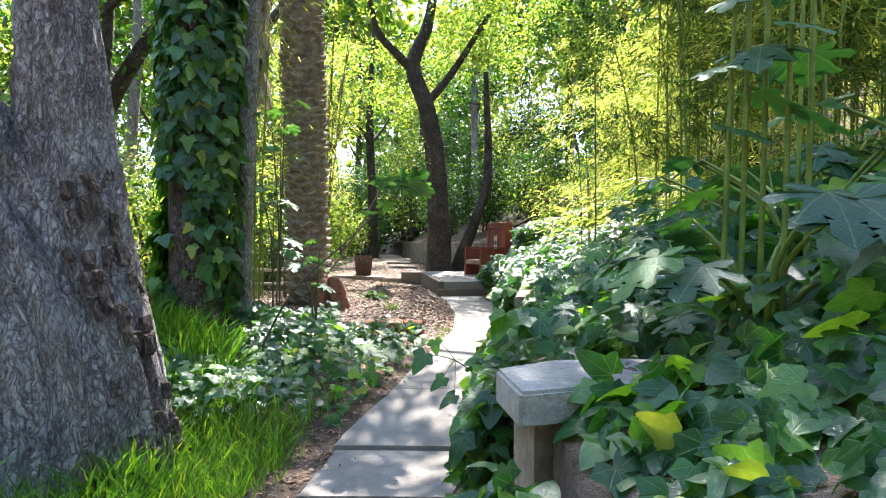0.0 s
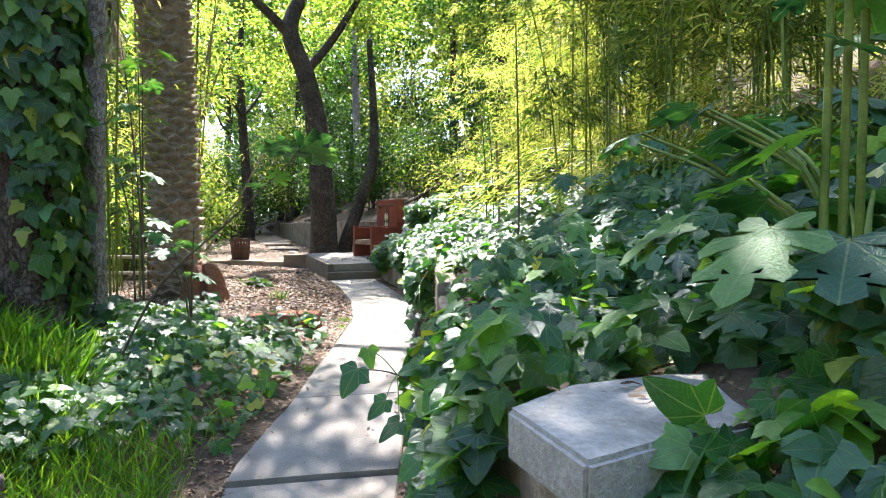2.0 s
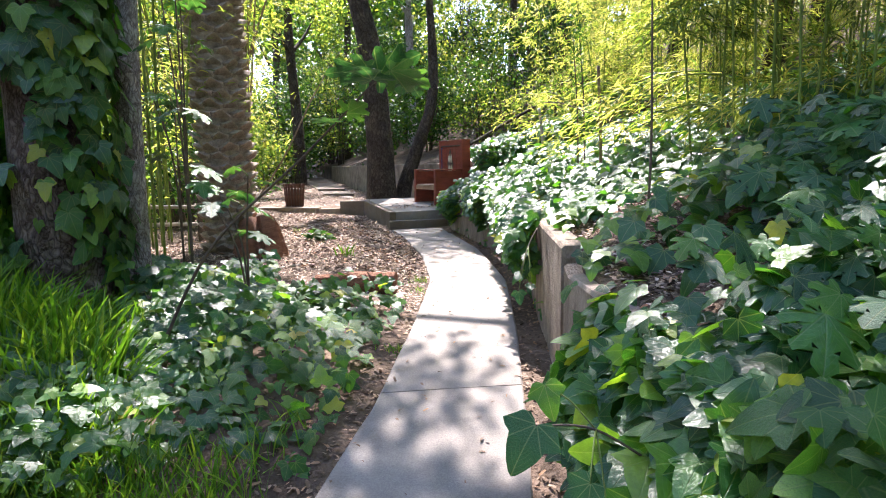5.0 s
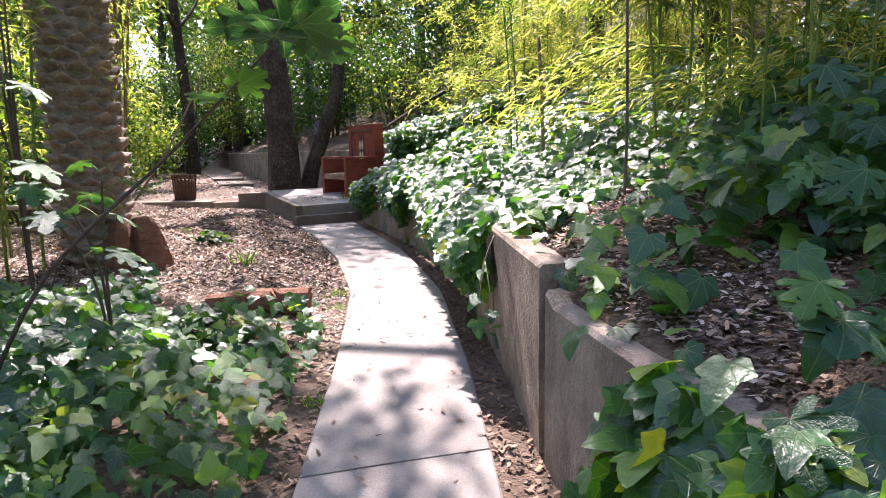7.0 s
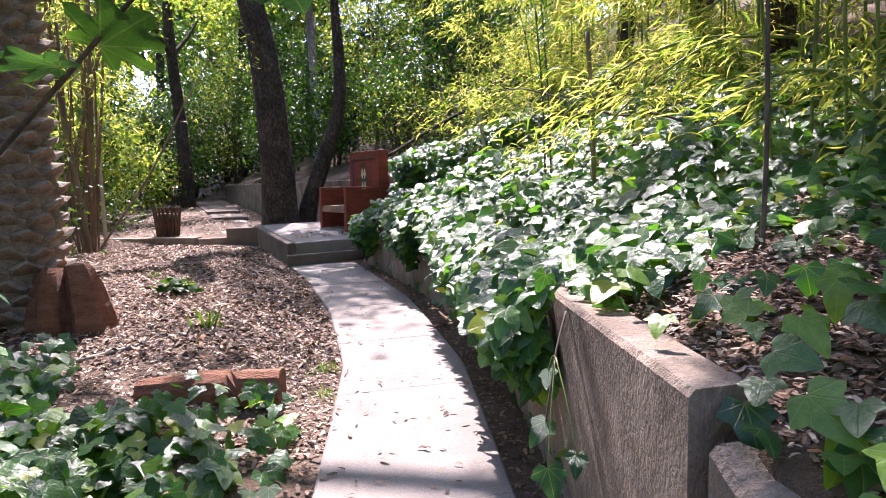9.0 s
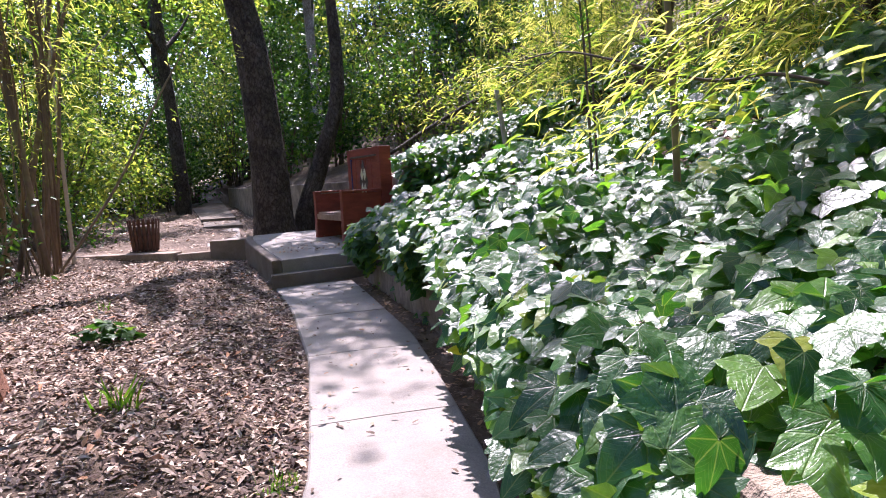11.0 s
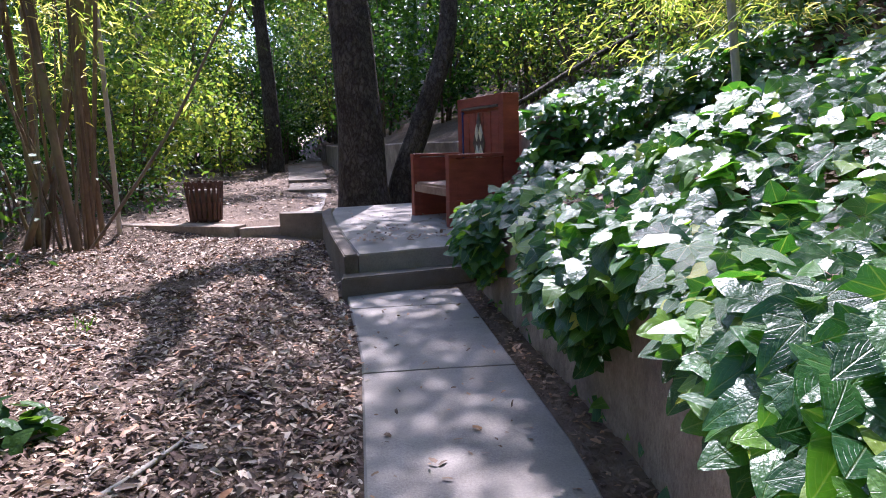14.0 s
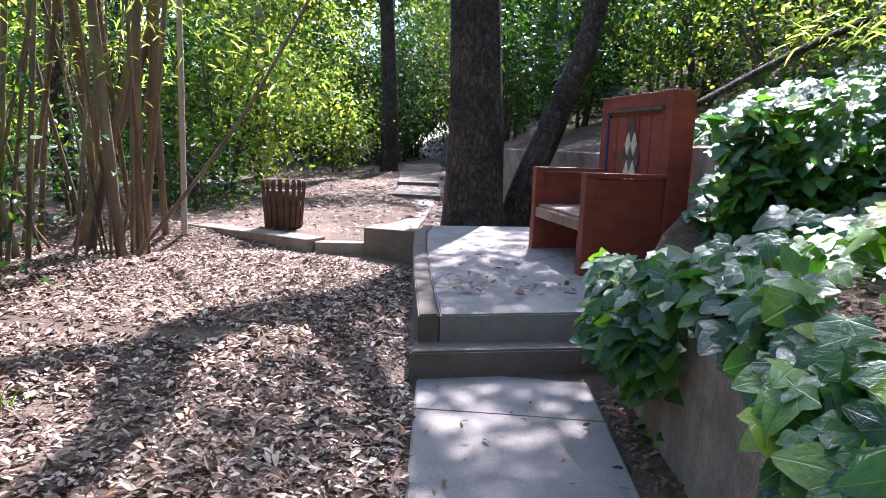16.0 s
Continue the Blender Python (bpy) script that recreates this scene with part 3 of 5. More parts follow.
# ---- litter bin ----
def build_bin():
    root = tagged(new("litter_bin"), "rusty slatted iron litter bin standing on the curb", "litter bin")
    root.matrix_basis = pose(-2.36, 17.2, 0.275, 0, 0, 10) @ Matrix.Scale(0.92, 4)
    slat = bmesh.new()
    box(slat, (0.055, 0.012, 0.62), None, 0.004)
    for v in slat.verts:
        if v.co.z > 0.25:
            v.co.y += 0.012 * (v.co.z - 0.25) / 0.06
    me = bpy.data.meshes.new("slat")
    slat.to_mesh(me)
    slat.free()
    me.materials.append(M_RUST)
    for k in range(20):
        a = 2 * math.pi * k / 20
        ob = new("slat", me)
        ob.matrix_basis = pose(0.26 * math.cos(a), 0.26 * math.sin(a), 0.32) @ Matrix.Rotation(a - math.pi / 2, 4, "Z") @ Matrix.Rotation(radians(-4), 4, "X")
        ob.parent = root
    for z, r in ((0.06, 0.242), (0.3, 0.257), (0.54, 0.272)):
        pts = [(r * math.cos(a), r * math.sin(a), z) for a in np.linspace(0, 2 * math.pi, 25)]
        V, F = tube(pts, [0.012] * 25, 6)
        ob = new("hoop", mesh_of("hoop", V, F, M_RUST))
        ob.parent = root
    V, F = tube([(0, 0, 0.02), (0, 0, 0.5)], [0.225, 0.245], 20)
    ob = new("liner", mesh_of("liner", V, F, M_TWIG, True))
    ob.parent = root
    tagged(ob, "dark bin liner")


build_bin()


# ---- curbs round the mulch ----
def curb(name, a, b, z0, z1, thick, mat, label):
    a, b = Vector(a), Vector(b)
    c, d = (a + b) / 2, b - a
    ob = boxed(name, (d.length, thick, z1 - z0), pose(c.x, c.y, (z0 + z1) / 2, 0, 0, math.degrees(math.atan2(d.y, d.x))), mat, None, "", 0.012)
    return tagged(ob, label, "curb", kind="structure")


curb("curb_block", (-1.17, 16.58), (-0.56, 16.46), -0.1, 0.42, 0.24, M_STEP, "grey concrete block beside the terrace")
curb("curb_low", (-1.74, 16.47), (-1.175, 16.58), -0.1, 0.24, 0.16, M_WALL, "low concrete curb holding back mulch")
curb("curb_long", (-3.6, 17.3), (-1.73, 16.47), -0.1, 0.275, 0.3, M_WALL, "long concrete curb edging the mulch")
far_path = tagged(new("far_path"), "pale path with shallow steps leading into the wood", "path", kind="structure")
strip("slab", 17.0, 21.4, lambda y: np.interp(y, [17, 19, 22.3], [-1.3, -1.5, -1.75]), lambda y: np.interp(y, [17, 19, 22.3], [-0.75, -0.8, -1.0]), lambda y: base_z(y) + 0.02, 0.1, M_PATH, far_path)
strip("slab", 21.45, 24, lambda y: -1.85 - 0.1 * (y - 22), lambda y: -0.9 - 0.08 * (y - 22), lambda y: 0.41, 0.2, M_STEP, far_path)
strip("slab", 24.05, 40, lambda y: -2.1 - 0.14 * (y - 24), lambda y: -1.15 - 0.1 * (y - 24), lambda y: 0.49 + 0.015 * (y - 24), 0.3, M_STEP, far_path)


# ---- log, stump ----
def build_log():
    pts = [(-1.25, 6.95, 0.02), (-0.95, 6.88, 0.03), (-0.65, 6.78, 0.04), (-0.42, 6.72, 0.04)]
    p, r = smooth_line(pts, [0.10, 0.115, 0.12, 0.125], 4)
    V, F = tube(p, r, 12, 0.02, 3)
    tagged(new("log", mesh_of("log", V, F, M_LOG)), "short reddish cut log lying beside the path", "log")


def build_stump():
    p, r = smooth_line([(-2.08, 8.9, -0.1), (-2.09, 8.9, 0.15), (-2.11, 8.92, 0.42), (-2.13, 8.95, 0.60)], [0.42, 0.36, 0.29, 0.20], 6)
    V, F = tube(p, r, 30, 0.15, 9)
    tagged(new("stump", mesh_of("stump", V, F, M_LOG)), "ragged red-brown tree stump beside the palm", "stump")


build_log()
build_stump()


# ---- trees ----
def clumped(n, clumps, spread, centre, radius, flat=0.75):
    """Leaf places gathered in clumps inside a crown."""
    c = rng.normal(0, 1, (clumps, 3))
    c /= np.linalg.norm(c, axis=1, keepdims=True)
    c *= (rng.uniform(0.25, 1, (clumps, 1)) ** 0.5) * np.array(radius)
    c[:, 2] *= flat
    k = rng.integers(0, clumps, n)
    return c[k] + rng.normal(0, spread, (n, 3)) + np.array(centre), c + np.array(centre)


def crown(parent, centre, radius, n, leaf=OVAL, size=0.12, mat=M_CROWN, clumps=40, spread=0.3, tips=(0, 0, -0.6)):
    p, c = clumped(n, clumps, spread, centre, radius)
    nrm = np.array([0, 0, 0.9]) + jit(n, 0.6)
    tip = np.array(tips) + jit(n, 0.8)
    scatter("crown", leaf, p, nrm, tip, rng.uniform(0.6, 1.3, n) * size, mat, parent)
    return c


def build_big_trunk():
    root = tagged(new("forked_tree"), "thick grey forked tree trunk with furrowed bark in the grass", "tree")
    stem("trunk", [(-3.16, 2.4, -0.9), (-3.14, 2.4, -0.45), (-3.16, 2.4, 0.15), (-3.32, 2.38, 0.8), (-3.58, 2.32, 1.4), (-3.90, 2.26, 1.95), (-4.30, 2.2, 2.6), (-4.8, 2.1, 3.6), (-5.4, 1.9, 5.0), (-5.9, 1.6, 6.6)], [1.02, 0.86, 0.76, 0.68, 0.58, 0.44, 0.36, 0.30, 0.24, 0.14], M_BARK, root, 170, 0.15, 1, 20)
    stem("limb", [(-3.0, 2.46, -0.3), (-3.04, 2.48, 0.5), (-3.08, 2.5, 1.2), (-3.11, 2.5, 1.9), (-3.15, 2.5, 2.6), (-3.20, 2.52, 3.2), (-3.2, 2.65, 4.6), (-3.0, 3.2, 7.5)], [0.62, 0.53, 0.42, 0.34, 0.29, 0.265, 0.23, 0.14], M_BARK, root, 120, 0.07, 2, 22)
    V, F = tube(*smooth_line([(-3.42, 2.0, 1.9), (-3.44, 1.92, 1.93), (-3.46, 1.84, 1.96), (-3.47, 1.80, 1.98)], [0.20, 0.17, 0.12, 0.05], 5), 26, 0.05, 12)
    knot = new("knot", mesh_of("knot", V, F, M_BARK, True))
    knot.parent = root
    # loose plates of old bark down the side that faces the path
    plates = np.random.default_rng(5)
    for k in range(46):
        z = plates.uniform(-0.35, 1.75)
        edge = float(np.interp(z, [-0.4, 0.1, 0.7, 1.1, 1.75], [-2.22, -2.36, -2.50, -2.68, -2.80]))
        y = 2.4 + plates.uniform(-0.38, 0.1)
        x = edge + 0.02 - 0.9 * (y - 2.46) ** 2
        h = plates.uniform(0.08, 0.22)
        bm = box(bmesh.new(), (plates.uniform(0.04, 0.08), plates.uniform(0.05, 0.11), h), None, 0.012)
        for v in bm.verts:
            v.co += noise.noise_vector(v.co * 14 + Vector((k, 0, 0))) * 0.025
        bm.transform(pose(x, y, z, plates.uniform(-14, 14), -14 + plates.uniform(-12, 12), plates.uniform(-30, 30)))
        part("bark_plate", bm, M_OLDBARK, root)
    crown(root, (-4.2, 2.5, 8.5), (3.0, 3.0, 2.2), 650, size=0.16, clumps=60, spread=0.35)


def build_palm():
    root = tagged(new("palm_tree"), "tall palm trunk with rough diamond leaf scars", "palm tree")
    cx, cy = -2.5, 9.2
    H, R = 9.0, 0.33
    lean = lambda z: (cx - 0.035 * z, cy + 0.01 * z)
    pts = [(*lean(z), z) for z in np.linspace(-0.3, H, 24)]
    V, F = tube(pts, [R * (1.18 if i == 0 else 1.0) for i in range(24)], 20)
    o = new("trunk", mesh_of("trunk", V, F, M_PALM, True))
    o.parent = root
    # leaf scars: worn wedge stubs set in spirals; the ones in view are parts, the higher ones one mesh
    sv = np.array([(-0.09, 0, -0.05), (0.09, 0, -0.05), (0.115, 0, 0.02), (0, 0, 0.07), (-0.115, 0, 0.02), (-0.07, 0.085, 0.01), (0.07, 0.085, 0.01), (0, 0.125, 0.055)])
    sf = [(0, 1, 6, 5), (1, 2, 6), (2, 3, 7, 6), (3, 4, 5, 7), (4, 0, 5), (5, 6, 7)]
    scar = mesh_of("leaf_scar", sv, sf, M_PALM)
    rest = []
    i = 0
    for row, z in enumerate(np.arange(0.05, H, 0.135)):
        for k in range(9):
            a = 2 * math.pi * (k + 0.5 * (row % 2)) / 9 + 0.05 * row
            x, y = lean(z)
            m = pose(x + (R - 0.05) * math.cos(a), y + (R - 0.05) * math.sin(a), z + rng.uniform(-0.015, 0.015)) @ Matrix.Rotation(a - math.pi / 2, 4, "Z") @ Matrix.Rotation(radians(rng.uniform(-12, 12)), 4, "Y") @ Matrix.Scale(rng.uniform(1.05, 1.4), 4)
            if z < 3.4 and math.sin(a) < 0.35 and i < 290:
                ob = new("leaf_scar", scar)
                ob.matrix_basis, ob.parent = m, root
                i += 1
            else:
                rest.append(([m @ Vector(v) for v in sv], sf))
    tagged(joined("leaf_scar_rest", rest, M_PALM, root, False), kind="stuff")
    hang = [(-3.30, 9.3, 6.6), (-3.44, 9.2, 5.6), (-3.42, 9.15, 4.7), (-3.40, 9.1, 4.05)]
    dead = stem("dead_frond", [(-2.85, 9.25, 7.4)] + hang, [0.03, 0.03, 0.025, 0.02, 0.008], M_POLE, root, 6, label="pale dry frond hanging from the palm")
    k = 260
    f = rng.uniform(0, 1, k)
    hp = np.array(hang)
    p = np.stack([np.interp(f, [0, 0.35, 0.7, 1], hp[:, j]) for j in range(3)], 1) + jit(k, 0.06)
    scatter("dry_leaflet", BLADE, p, jit(k, 1.0) * np.array([1, 1, 0.1]), np.array([0, 0, -1.0]) + jit(k, 0.14), rng.uniform(0.35, 0.75, k), M_STRAW, dead)
    tops = lean(H)
    for k in range(16):
        a = 2 * math.pi * k / 16
        d = Vector((math.cos(a), math.sin(a), 0))
        base = Vector((*tops, H))
        line = [base, base + d * 1.0 + Vector((0, 0, 0.7)), base + d * 2.3 + Vector((0, 0, 0.5)), base + d * 3.3 + Vector((0, 0, -0.9))]
        fr = stem("frond", line, [0.03, 0.022, 0.015, 0.006], M_STEM, root, 5)
        q, _ = smooth_line(line, [1] * 4, 12)
        p = np.array([tuple(v) for v in q for _ in range(2)])
        s = np.array([1, -1] * len(q))[:, None]
        side = np.array([-d.y, d.x, 0]) * s
        scatter("leaflets", BLADE, p, np.array([0, 0, 1.0]) + jit(len(p), 0.15), side + np.array(tuple(d)) * 0.5 + np.array([0, 0, -0.35]), np.full(len(p), 0.5), M_DEEP, fr)


def build_ivy_tree():
    root = tagged(new("ivy_covered_tree"), "tree trunk wrapped in dark green climbing ivy", "tree")
    stem("trunk", [(-3.35, 6.0, -0.4), (-3.35, 6.0, 0.6), (-3.4, 6.05, 3), (-3.3, 6.1, 6), (-3.1, 6.3, 9)], [0.42, 0.36, 0.33, 0.3, 0.2], M_OLDBARK, root, 24, 0.04, 4, 8)
    stem("side_stem", [(-2.88, 6.35, -0.3), (-2.88, 6.4, 1.2), (-2.86, 6.5, 3.2), (-2.8, 6.6, 7)], [0.16, 0.13, 0.12, 0.09], M_BARK, root, 16, 0.02, 5, 8)
    n = 3000
    z = rng.uniform(-0.2, 6.0, n)
    a = rng.uniform(-math.pi, math.pi, n)
    keep = np.sin(a * 2 + z * 1.7) + np.cos(a - 1.0) * 0.4 + rng.uniform(0, 2.2, n) > np.where(z < 2.0, 0.75, 0.15)
    z, a = z[keep], a[keep]
    r = 0.40 + rng.uniform(0, 0.16, len(z))
    d = np.stack([np.cos(a), np.sin(a), np.zeros(len(z))], 1)
    p = d * r[:, None] + np.stack([np.full(len(z), -3.37), np.full(len(z), 6.03), z], 1)
    nrm = d + np.array([0, 0, 0.5]) + jit(len(z), 0.3)
    tip = np.array([0, 0, -1.0]) + jit(len(z), 0.35)
    sz = rng.uniform(0.11, 0.24, len(z))
    near = (p[:, 2] < 3.4) & (d[:, 1] < 0.3)
    idx = np.where(near)[0][:300]
    leaf_objects("ivy_leaf", IVY, p[idx], nrm[idx], tip[idx], sz[idx], M_IVY, root)
    rest = np.setdiff1d(np.arange(len(z)), idx)
    tagged(scatter("ivy", IVY, p[rest], nrm[rest], tip[rest], sz[rest], M_IVY, root), kind="stuff")
    crown(root, (-3.6, 7, 10), (3, 3, 2), 600, size=0.16, clumps=50, spread=0.35)


def build_terrace_tree():
    root = tagged(new("terrace_tree"), "dark grey twin-stemmed tree behind the terrace", "tree")
    stem("trunk", [(-0.06, 18.2, 0.1), (-0.08, 18.2, 0.6), (-0.1, 18.3, 1.8), (-0.25, 18.5, 4.0), (-0.55, 18.6, 5.6), (-1.0, 18.7, 7.0), (-0.55, 18.9, 8.4), (-0.3, 19.2, 10)], [0.50, 0.40, 0.36, 0.32, 0.27, 0.24, 0.17, 0.1], M_DARKBARK, root, 26, 0.035, 6, 8)
    stem("limb", [(0.45, 18.4, 0.2), (0.62, 18.5, 0.9), (1.05, 18.7, 2.0), (1.5, 19, 3.6), (1.4, 19.4, 7)], [0.26, 0.2, 0.17, 0.15, 0.08], M_DARKBARK, root, 18, 0.025, 7, 8)
    stem("branch", [(-0.95, 18.7, 6.8), (-1.5, 18.5, 7.3), (-2.1, 18.2, 7.9), (-2.4, 17.8, 9.0)], [0.17, 0.14, 0.11, 0.05], M_DARKBARK, root, 14, 0.02, 8, 6)
    stem("branch", [(-0.6, 18.6, 5.7), (0.3, 18.5, 6.8), (1.4, 18.0, 8.5)], [0.16, 0.12, 0.05], M_DARKBARK, root, 12, 0.02, 9, 6)
    crown(root, (0.9, 19.8, 8.9), (1.6, 3.2, 2.0), 5200, size=0.15, clumps=60, spread=0.32)


def build_far_tree(x, y, h, r, mat, crown_at, crown_r, n, leafmat, leaf=OVAL, size=0.16, seed=0, name="tree", label="slender dark tree in the wood"):
    root = tagged(new(name), label, "tree", "trees in the wood")
    z = float(ground_z(x, y))
    bend = rng.uniform(-0.35, 0.35, 2)
    stem("trunk", [(x, y, z - 0.3), (x + bend[0] * 0.2, y, z + h * 0.25), (x + bend[0], y + bend[1], z + h * 0.6), (x + bend[0] * 0.5, y + bend[1] * 2, z + h)], [r * 1.25, r, r * 0.8, r * 0.3], mat, root, 12, r * 0.1, seed, 6)
    for k in range(3):
        a = rng.uniform(0, 6.28)
        zz = z + h * rng.uniform(0.35, 0.7)
        b = Vector((x + bend[0] * 0.6, y + bend[1] * 0.6, zz))
        d = Vector((math.cos(a), math.sin(a), 0.8))
        stem("branch", [b, b + d * 0.8, b + d * 1.7 + Vector((0, 0, 0.3))], [r * 0.45, r * 0.3, r * 0.1], mat, root, 7)
    crown(root, (x + crown_at[0], y + crown_at[1], z + crown_at[2]), crown_r, n, leaf, size, leafmat, clumps=max(20, n // 90), spread=0.34)



# Added trees: crowns out of view, there only to block and dapple the sun.
def build_shade_tree(x, y, h, at, radius, n, seed):
    root = tagged(new("shade_tree"), "unseen tall tree added so its thin canopy shades the ground", "tree", "canopy trees")
    z = float(ground_z(x, y))
    stem("trunk", [(x, y, z - 0.3), (x + 0.1, y, z + h * 0.4), ((x + at[0]) / 2, (y + at[1]) / 2, z + h * 0.8), at], [0.2, 0.17, 0.11, 0.04], M_DARKBARK, root, 14, 0.02, seed, 6)
    for c in crown(root, at, radius, n, size=0.17, clumps=n // 45, spread=0.3)[:14]:
        m = (Vector(at) + Vector(c)) / 2 + Vector((0, 0, -0.3))
        stem("branch", [at, m, tuple(c)], [0.04, 0.025, 0.008], M_DARKBARK, root, 6, steps=4)


build_big_trunk()
build_palm()
build_ivy_tree()
build_terrace_tree()
# Each added crown stands sunward of the ground it has to shade.
build_shade_tree(5.6, 9.5, 8.5, (2.1, 7.3, 8.6), (2.9, 3.3, 1.2), 9800, 51)
build_shade_tree(6.4, 14.5, 9.0, (-0.3, 13.6, 8.8), (2.0, 3.0, 1.2), 700, 52)
build_shade_tree(-6.0, 13.5, 9.0, (-2.5, 15.5, 8.8), (2.4, 3.0, 1.2), 600, 53)
build_shade_tree(7.6, 11.2, 9.0, (3.8, 10.0, 8.7), (2.8, 1.7, 0.9), 8500, 54)
build_shade_tree(-6.8, 10.2, 8.6, (-1.9, 10.3, 8.8), (2.0, 2.4, 1.0), 700, 55)
build_shade_tree(6.8, 12.8, 8.8, (-0.2, 11.0, 8.8), (1.3, 1.3, 0.8), 800, 57)

# ---- the wood behind: trees and understorey ----
build_far_tree(-3.05, 28.2, 11, 0.22, M_DARKBARK, (0, 0, 8.5), (3, 3, 2.5), 3000, M_CROWN, seed=11)
for k, (x, y, h, r) in enumerate([(-8, 14, 10, 0.16), (-6.5, 19, 11, 0.14), (-10, 22, 12, 0.2), (-5.5, 25, 10, 0.12), (-8, 31, 12, 0.2), (-1.2, 36, 12, 0.2), (1.6, 27, 10, 0.16), (5.8, 27, 9, 0.15), (7.6, 26, 10, 0.16), (-13, 12, 11, 0.2), (-6.5, 9.5, 9, 0.12), (-12, 30, 13, 0.2), (6.5, 30, 12, 0.2), (2.0, 34, 12, 0.2), (-5, 38, 13, 0.2), (8, 20, 10, 0.15), (-9, 4, 10, 0.2), (-16, 20, 12, 0.2)]):
    build_far_tree(x, y, h, r, M_DARKBARK if k % 3 else M_BARK, (0, 0, h * 0.72), (2.6, 2.6, h * 0.3), 1100 if x < -5 and y < 23 else 2600, M_CROWN if k % 2 else M_DEEP, size=0.2, seed=20 + k)


def shrub(x, y, rx, ry, h, n, mat, size=0.13, leaf=OVAL, name="shrub", label="leafy green shrub in the wood", z0=None):
    root = tagged(new(name), label, "shrub", "understorey shrubs")
    z = float(ground_z(x, y)) if z0 is None else z0
    for k in range(5):
        a = rng.uniform(0, 6.28)
        ex, ey = x + rx * 0.6 * math.cos(a), y + ry * 0.6 * math.sin(a)
        stem("stem", [(x + 0.15 * math.cos(a), y + 0.15 * math.sin(a), z - 0.1), ((x + ex) / 2, (y + ey) / 2, z + h * 0.45), (ex, ey, z + h * 0.85)], [0.035, 0.025, 0.01], M_TWIG, root, 6, steps=4)
    p, _ = clumped(n, max(12, n // 60), 0.28, (x, y, z + h * 0.55), (rx, ry, h * 0.5), 1.0)
    p = p[p[:, 2] > ground_z(p[:, 0], p[:, 1]) + 0.02]
    scatter("foliage", leaf, p, np.array([0, -0.1, 0.8]) + jit(len(p), 0.6), np.array([0, 0, -0.5]) + jit(len(p), 0.8), rng.uniform(0.6, 1.3, len(p)) * size, mat, root)


for k, (x, y, rx, ry, h, n, mt) in enumerate([
        (-4.6, 20.5, 1.3, 1.0, 2.6, 1800, M_CROWN), (-6.2, 21.5, 1.6, 1.2, 3.4, 2400, M_CROWN), (-5.2, 24, 1.5, 1.2, 4.2, 2600, M_CROWN), (-7.8, 18, 1.8, 1.5, 3.6, 2400, M_CROWN),
        (-3.8, 31, 1.8, 1.4, 5.0, 2600, M_CROWN), (-1.5, 33.5, 2.0, 1.2, 5.5, 2600, M_CROWN), (-6, 30, 2.2, 1.6, 6.0, 3200, M_CROWN), (-9, 25, 2.4, 2, 6.0, 3200, M_DEEP),
        (0.3, 24.5, 1.2, 1.0, 2.8, 1600, M_DEEP), (1.6, 22, 1.2, 1.2, 2.8, 1800, M_DEEP), (3.2, 19.5, 1.3, 1.2, 2.4, 1800, M_CROWN), (0.6, 29, 2.0, 1.6, 5.2, 2600, M_DEEP), (3.4, 24, 1.8, 1.6, 4.0, 2400, M_CROWN), (5.4, 21, 1.8, 1.6, 3.4, 2200, M_CROWN),
        (-5.0, 11.5, 1.3, 1.4, 2.8, 2000, M_CROWN), (-6.8, 12.5, 1.6, 1.6, 3.6, 2400, M_CROWN), (-6.4, 7.0, 1.4, 1.6, 3.2, 2200, M_CROWN), (-4.9, 8.6, 0.9, 1.0, 2.2, 1400, M_CROWN), (-8.5, 9, 2, 2, 4.5, 2600, M_CROWN), (-7.5, 4.5, 1.6, 1.8, 3.0, 2000, M_CROWN),
        (-10.5, 15, 2, 2.5, 5, 2600, M_DEEP), (-12, 7, 2.4, 2.6, 5, 2600, M_CROWN), (-4.2, 13.6, 0.9, 0.9, 2.0, 1100, M_CROWN), (-14, 26, 3, 3, 8, 3000, M_DEEP), (9, 26, 3, 3, 5, 3000, M_DEEP), (-2, 42, 4, 2, 8, 3600, M_DEEP), (5, 38, 4, 2, 8, 3600, M_DEEP), (-9, 40, 4, 2, 9, 3600, M_DEEP), (-3.6, 34, 1.5, 1.2, 4.5, 2200, M_CROWN), (-4.4, 27.2, 1.0, 1.0, 2.4, 1300, M_CROWN), (-1.9, 37, 2.4, 1.2, 6, 2600, M_CROWN), (-5.2, 36, 2.4, 1.2, 7, 2600, M_CROWN), (-4.5, 43, 2.4, 1.5, 7, 4200, M_DEEP), (-2.6, 45, 2.4, 1.5, 7, 4200, M_DEEP), (0.5, 41, 2.4, 1.5, 7, 3600, M_DEEP)]):
    shrub(x, y, rx, ry, h, int(n * 1.5), M_DEEP if k % 3 == 1 else mt, 0.105 if y < 20 else 0.14)
for x, y, h in ((3.5, 17.9, 1.3), (4.9, 18.8, 1.7), (6.6, 17.8, 1.8), (4.6, 16.7, 0.9), (8.0, 19.2, 2.0), (5.8, 20.6, 2.0), (3.0, 19.6, 1.6), (6.0, 16.2, 1.2)):
    shrub(x, y, 0.9, 0.8, h, 1300, M_CROWN, 0.09, label="sunlit green shrub on the upper slope")
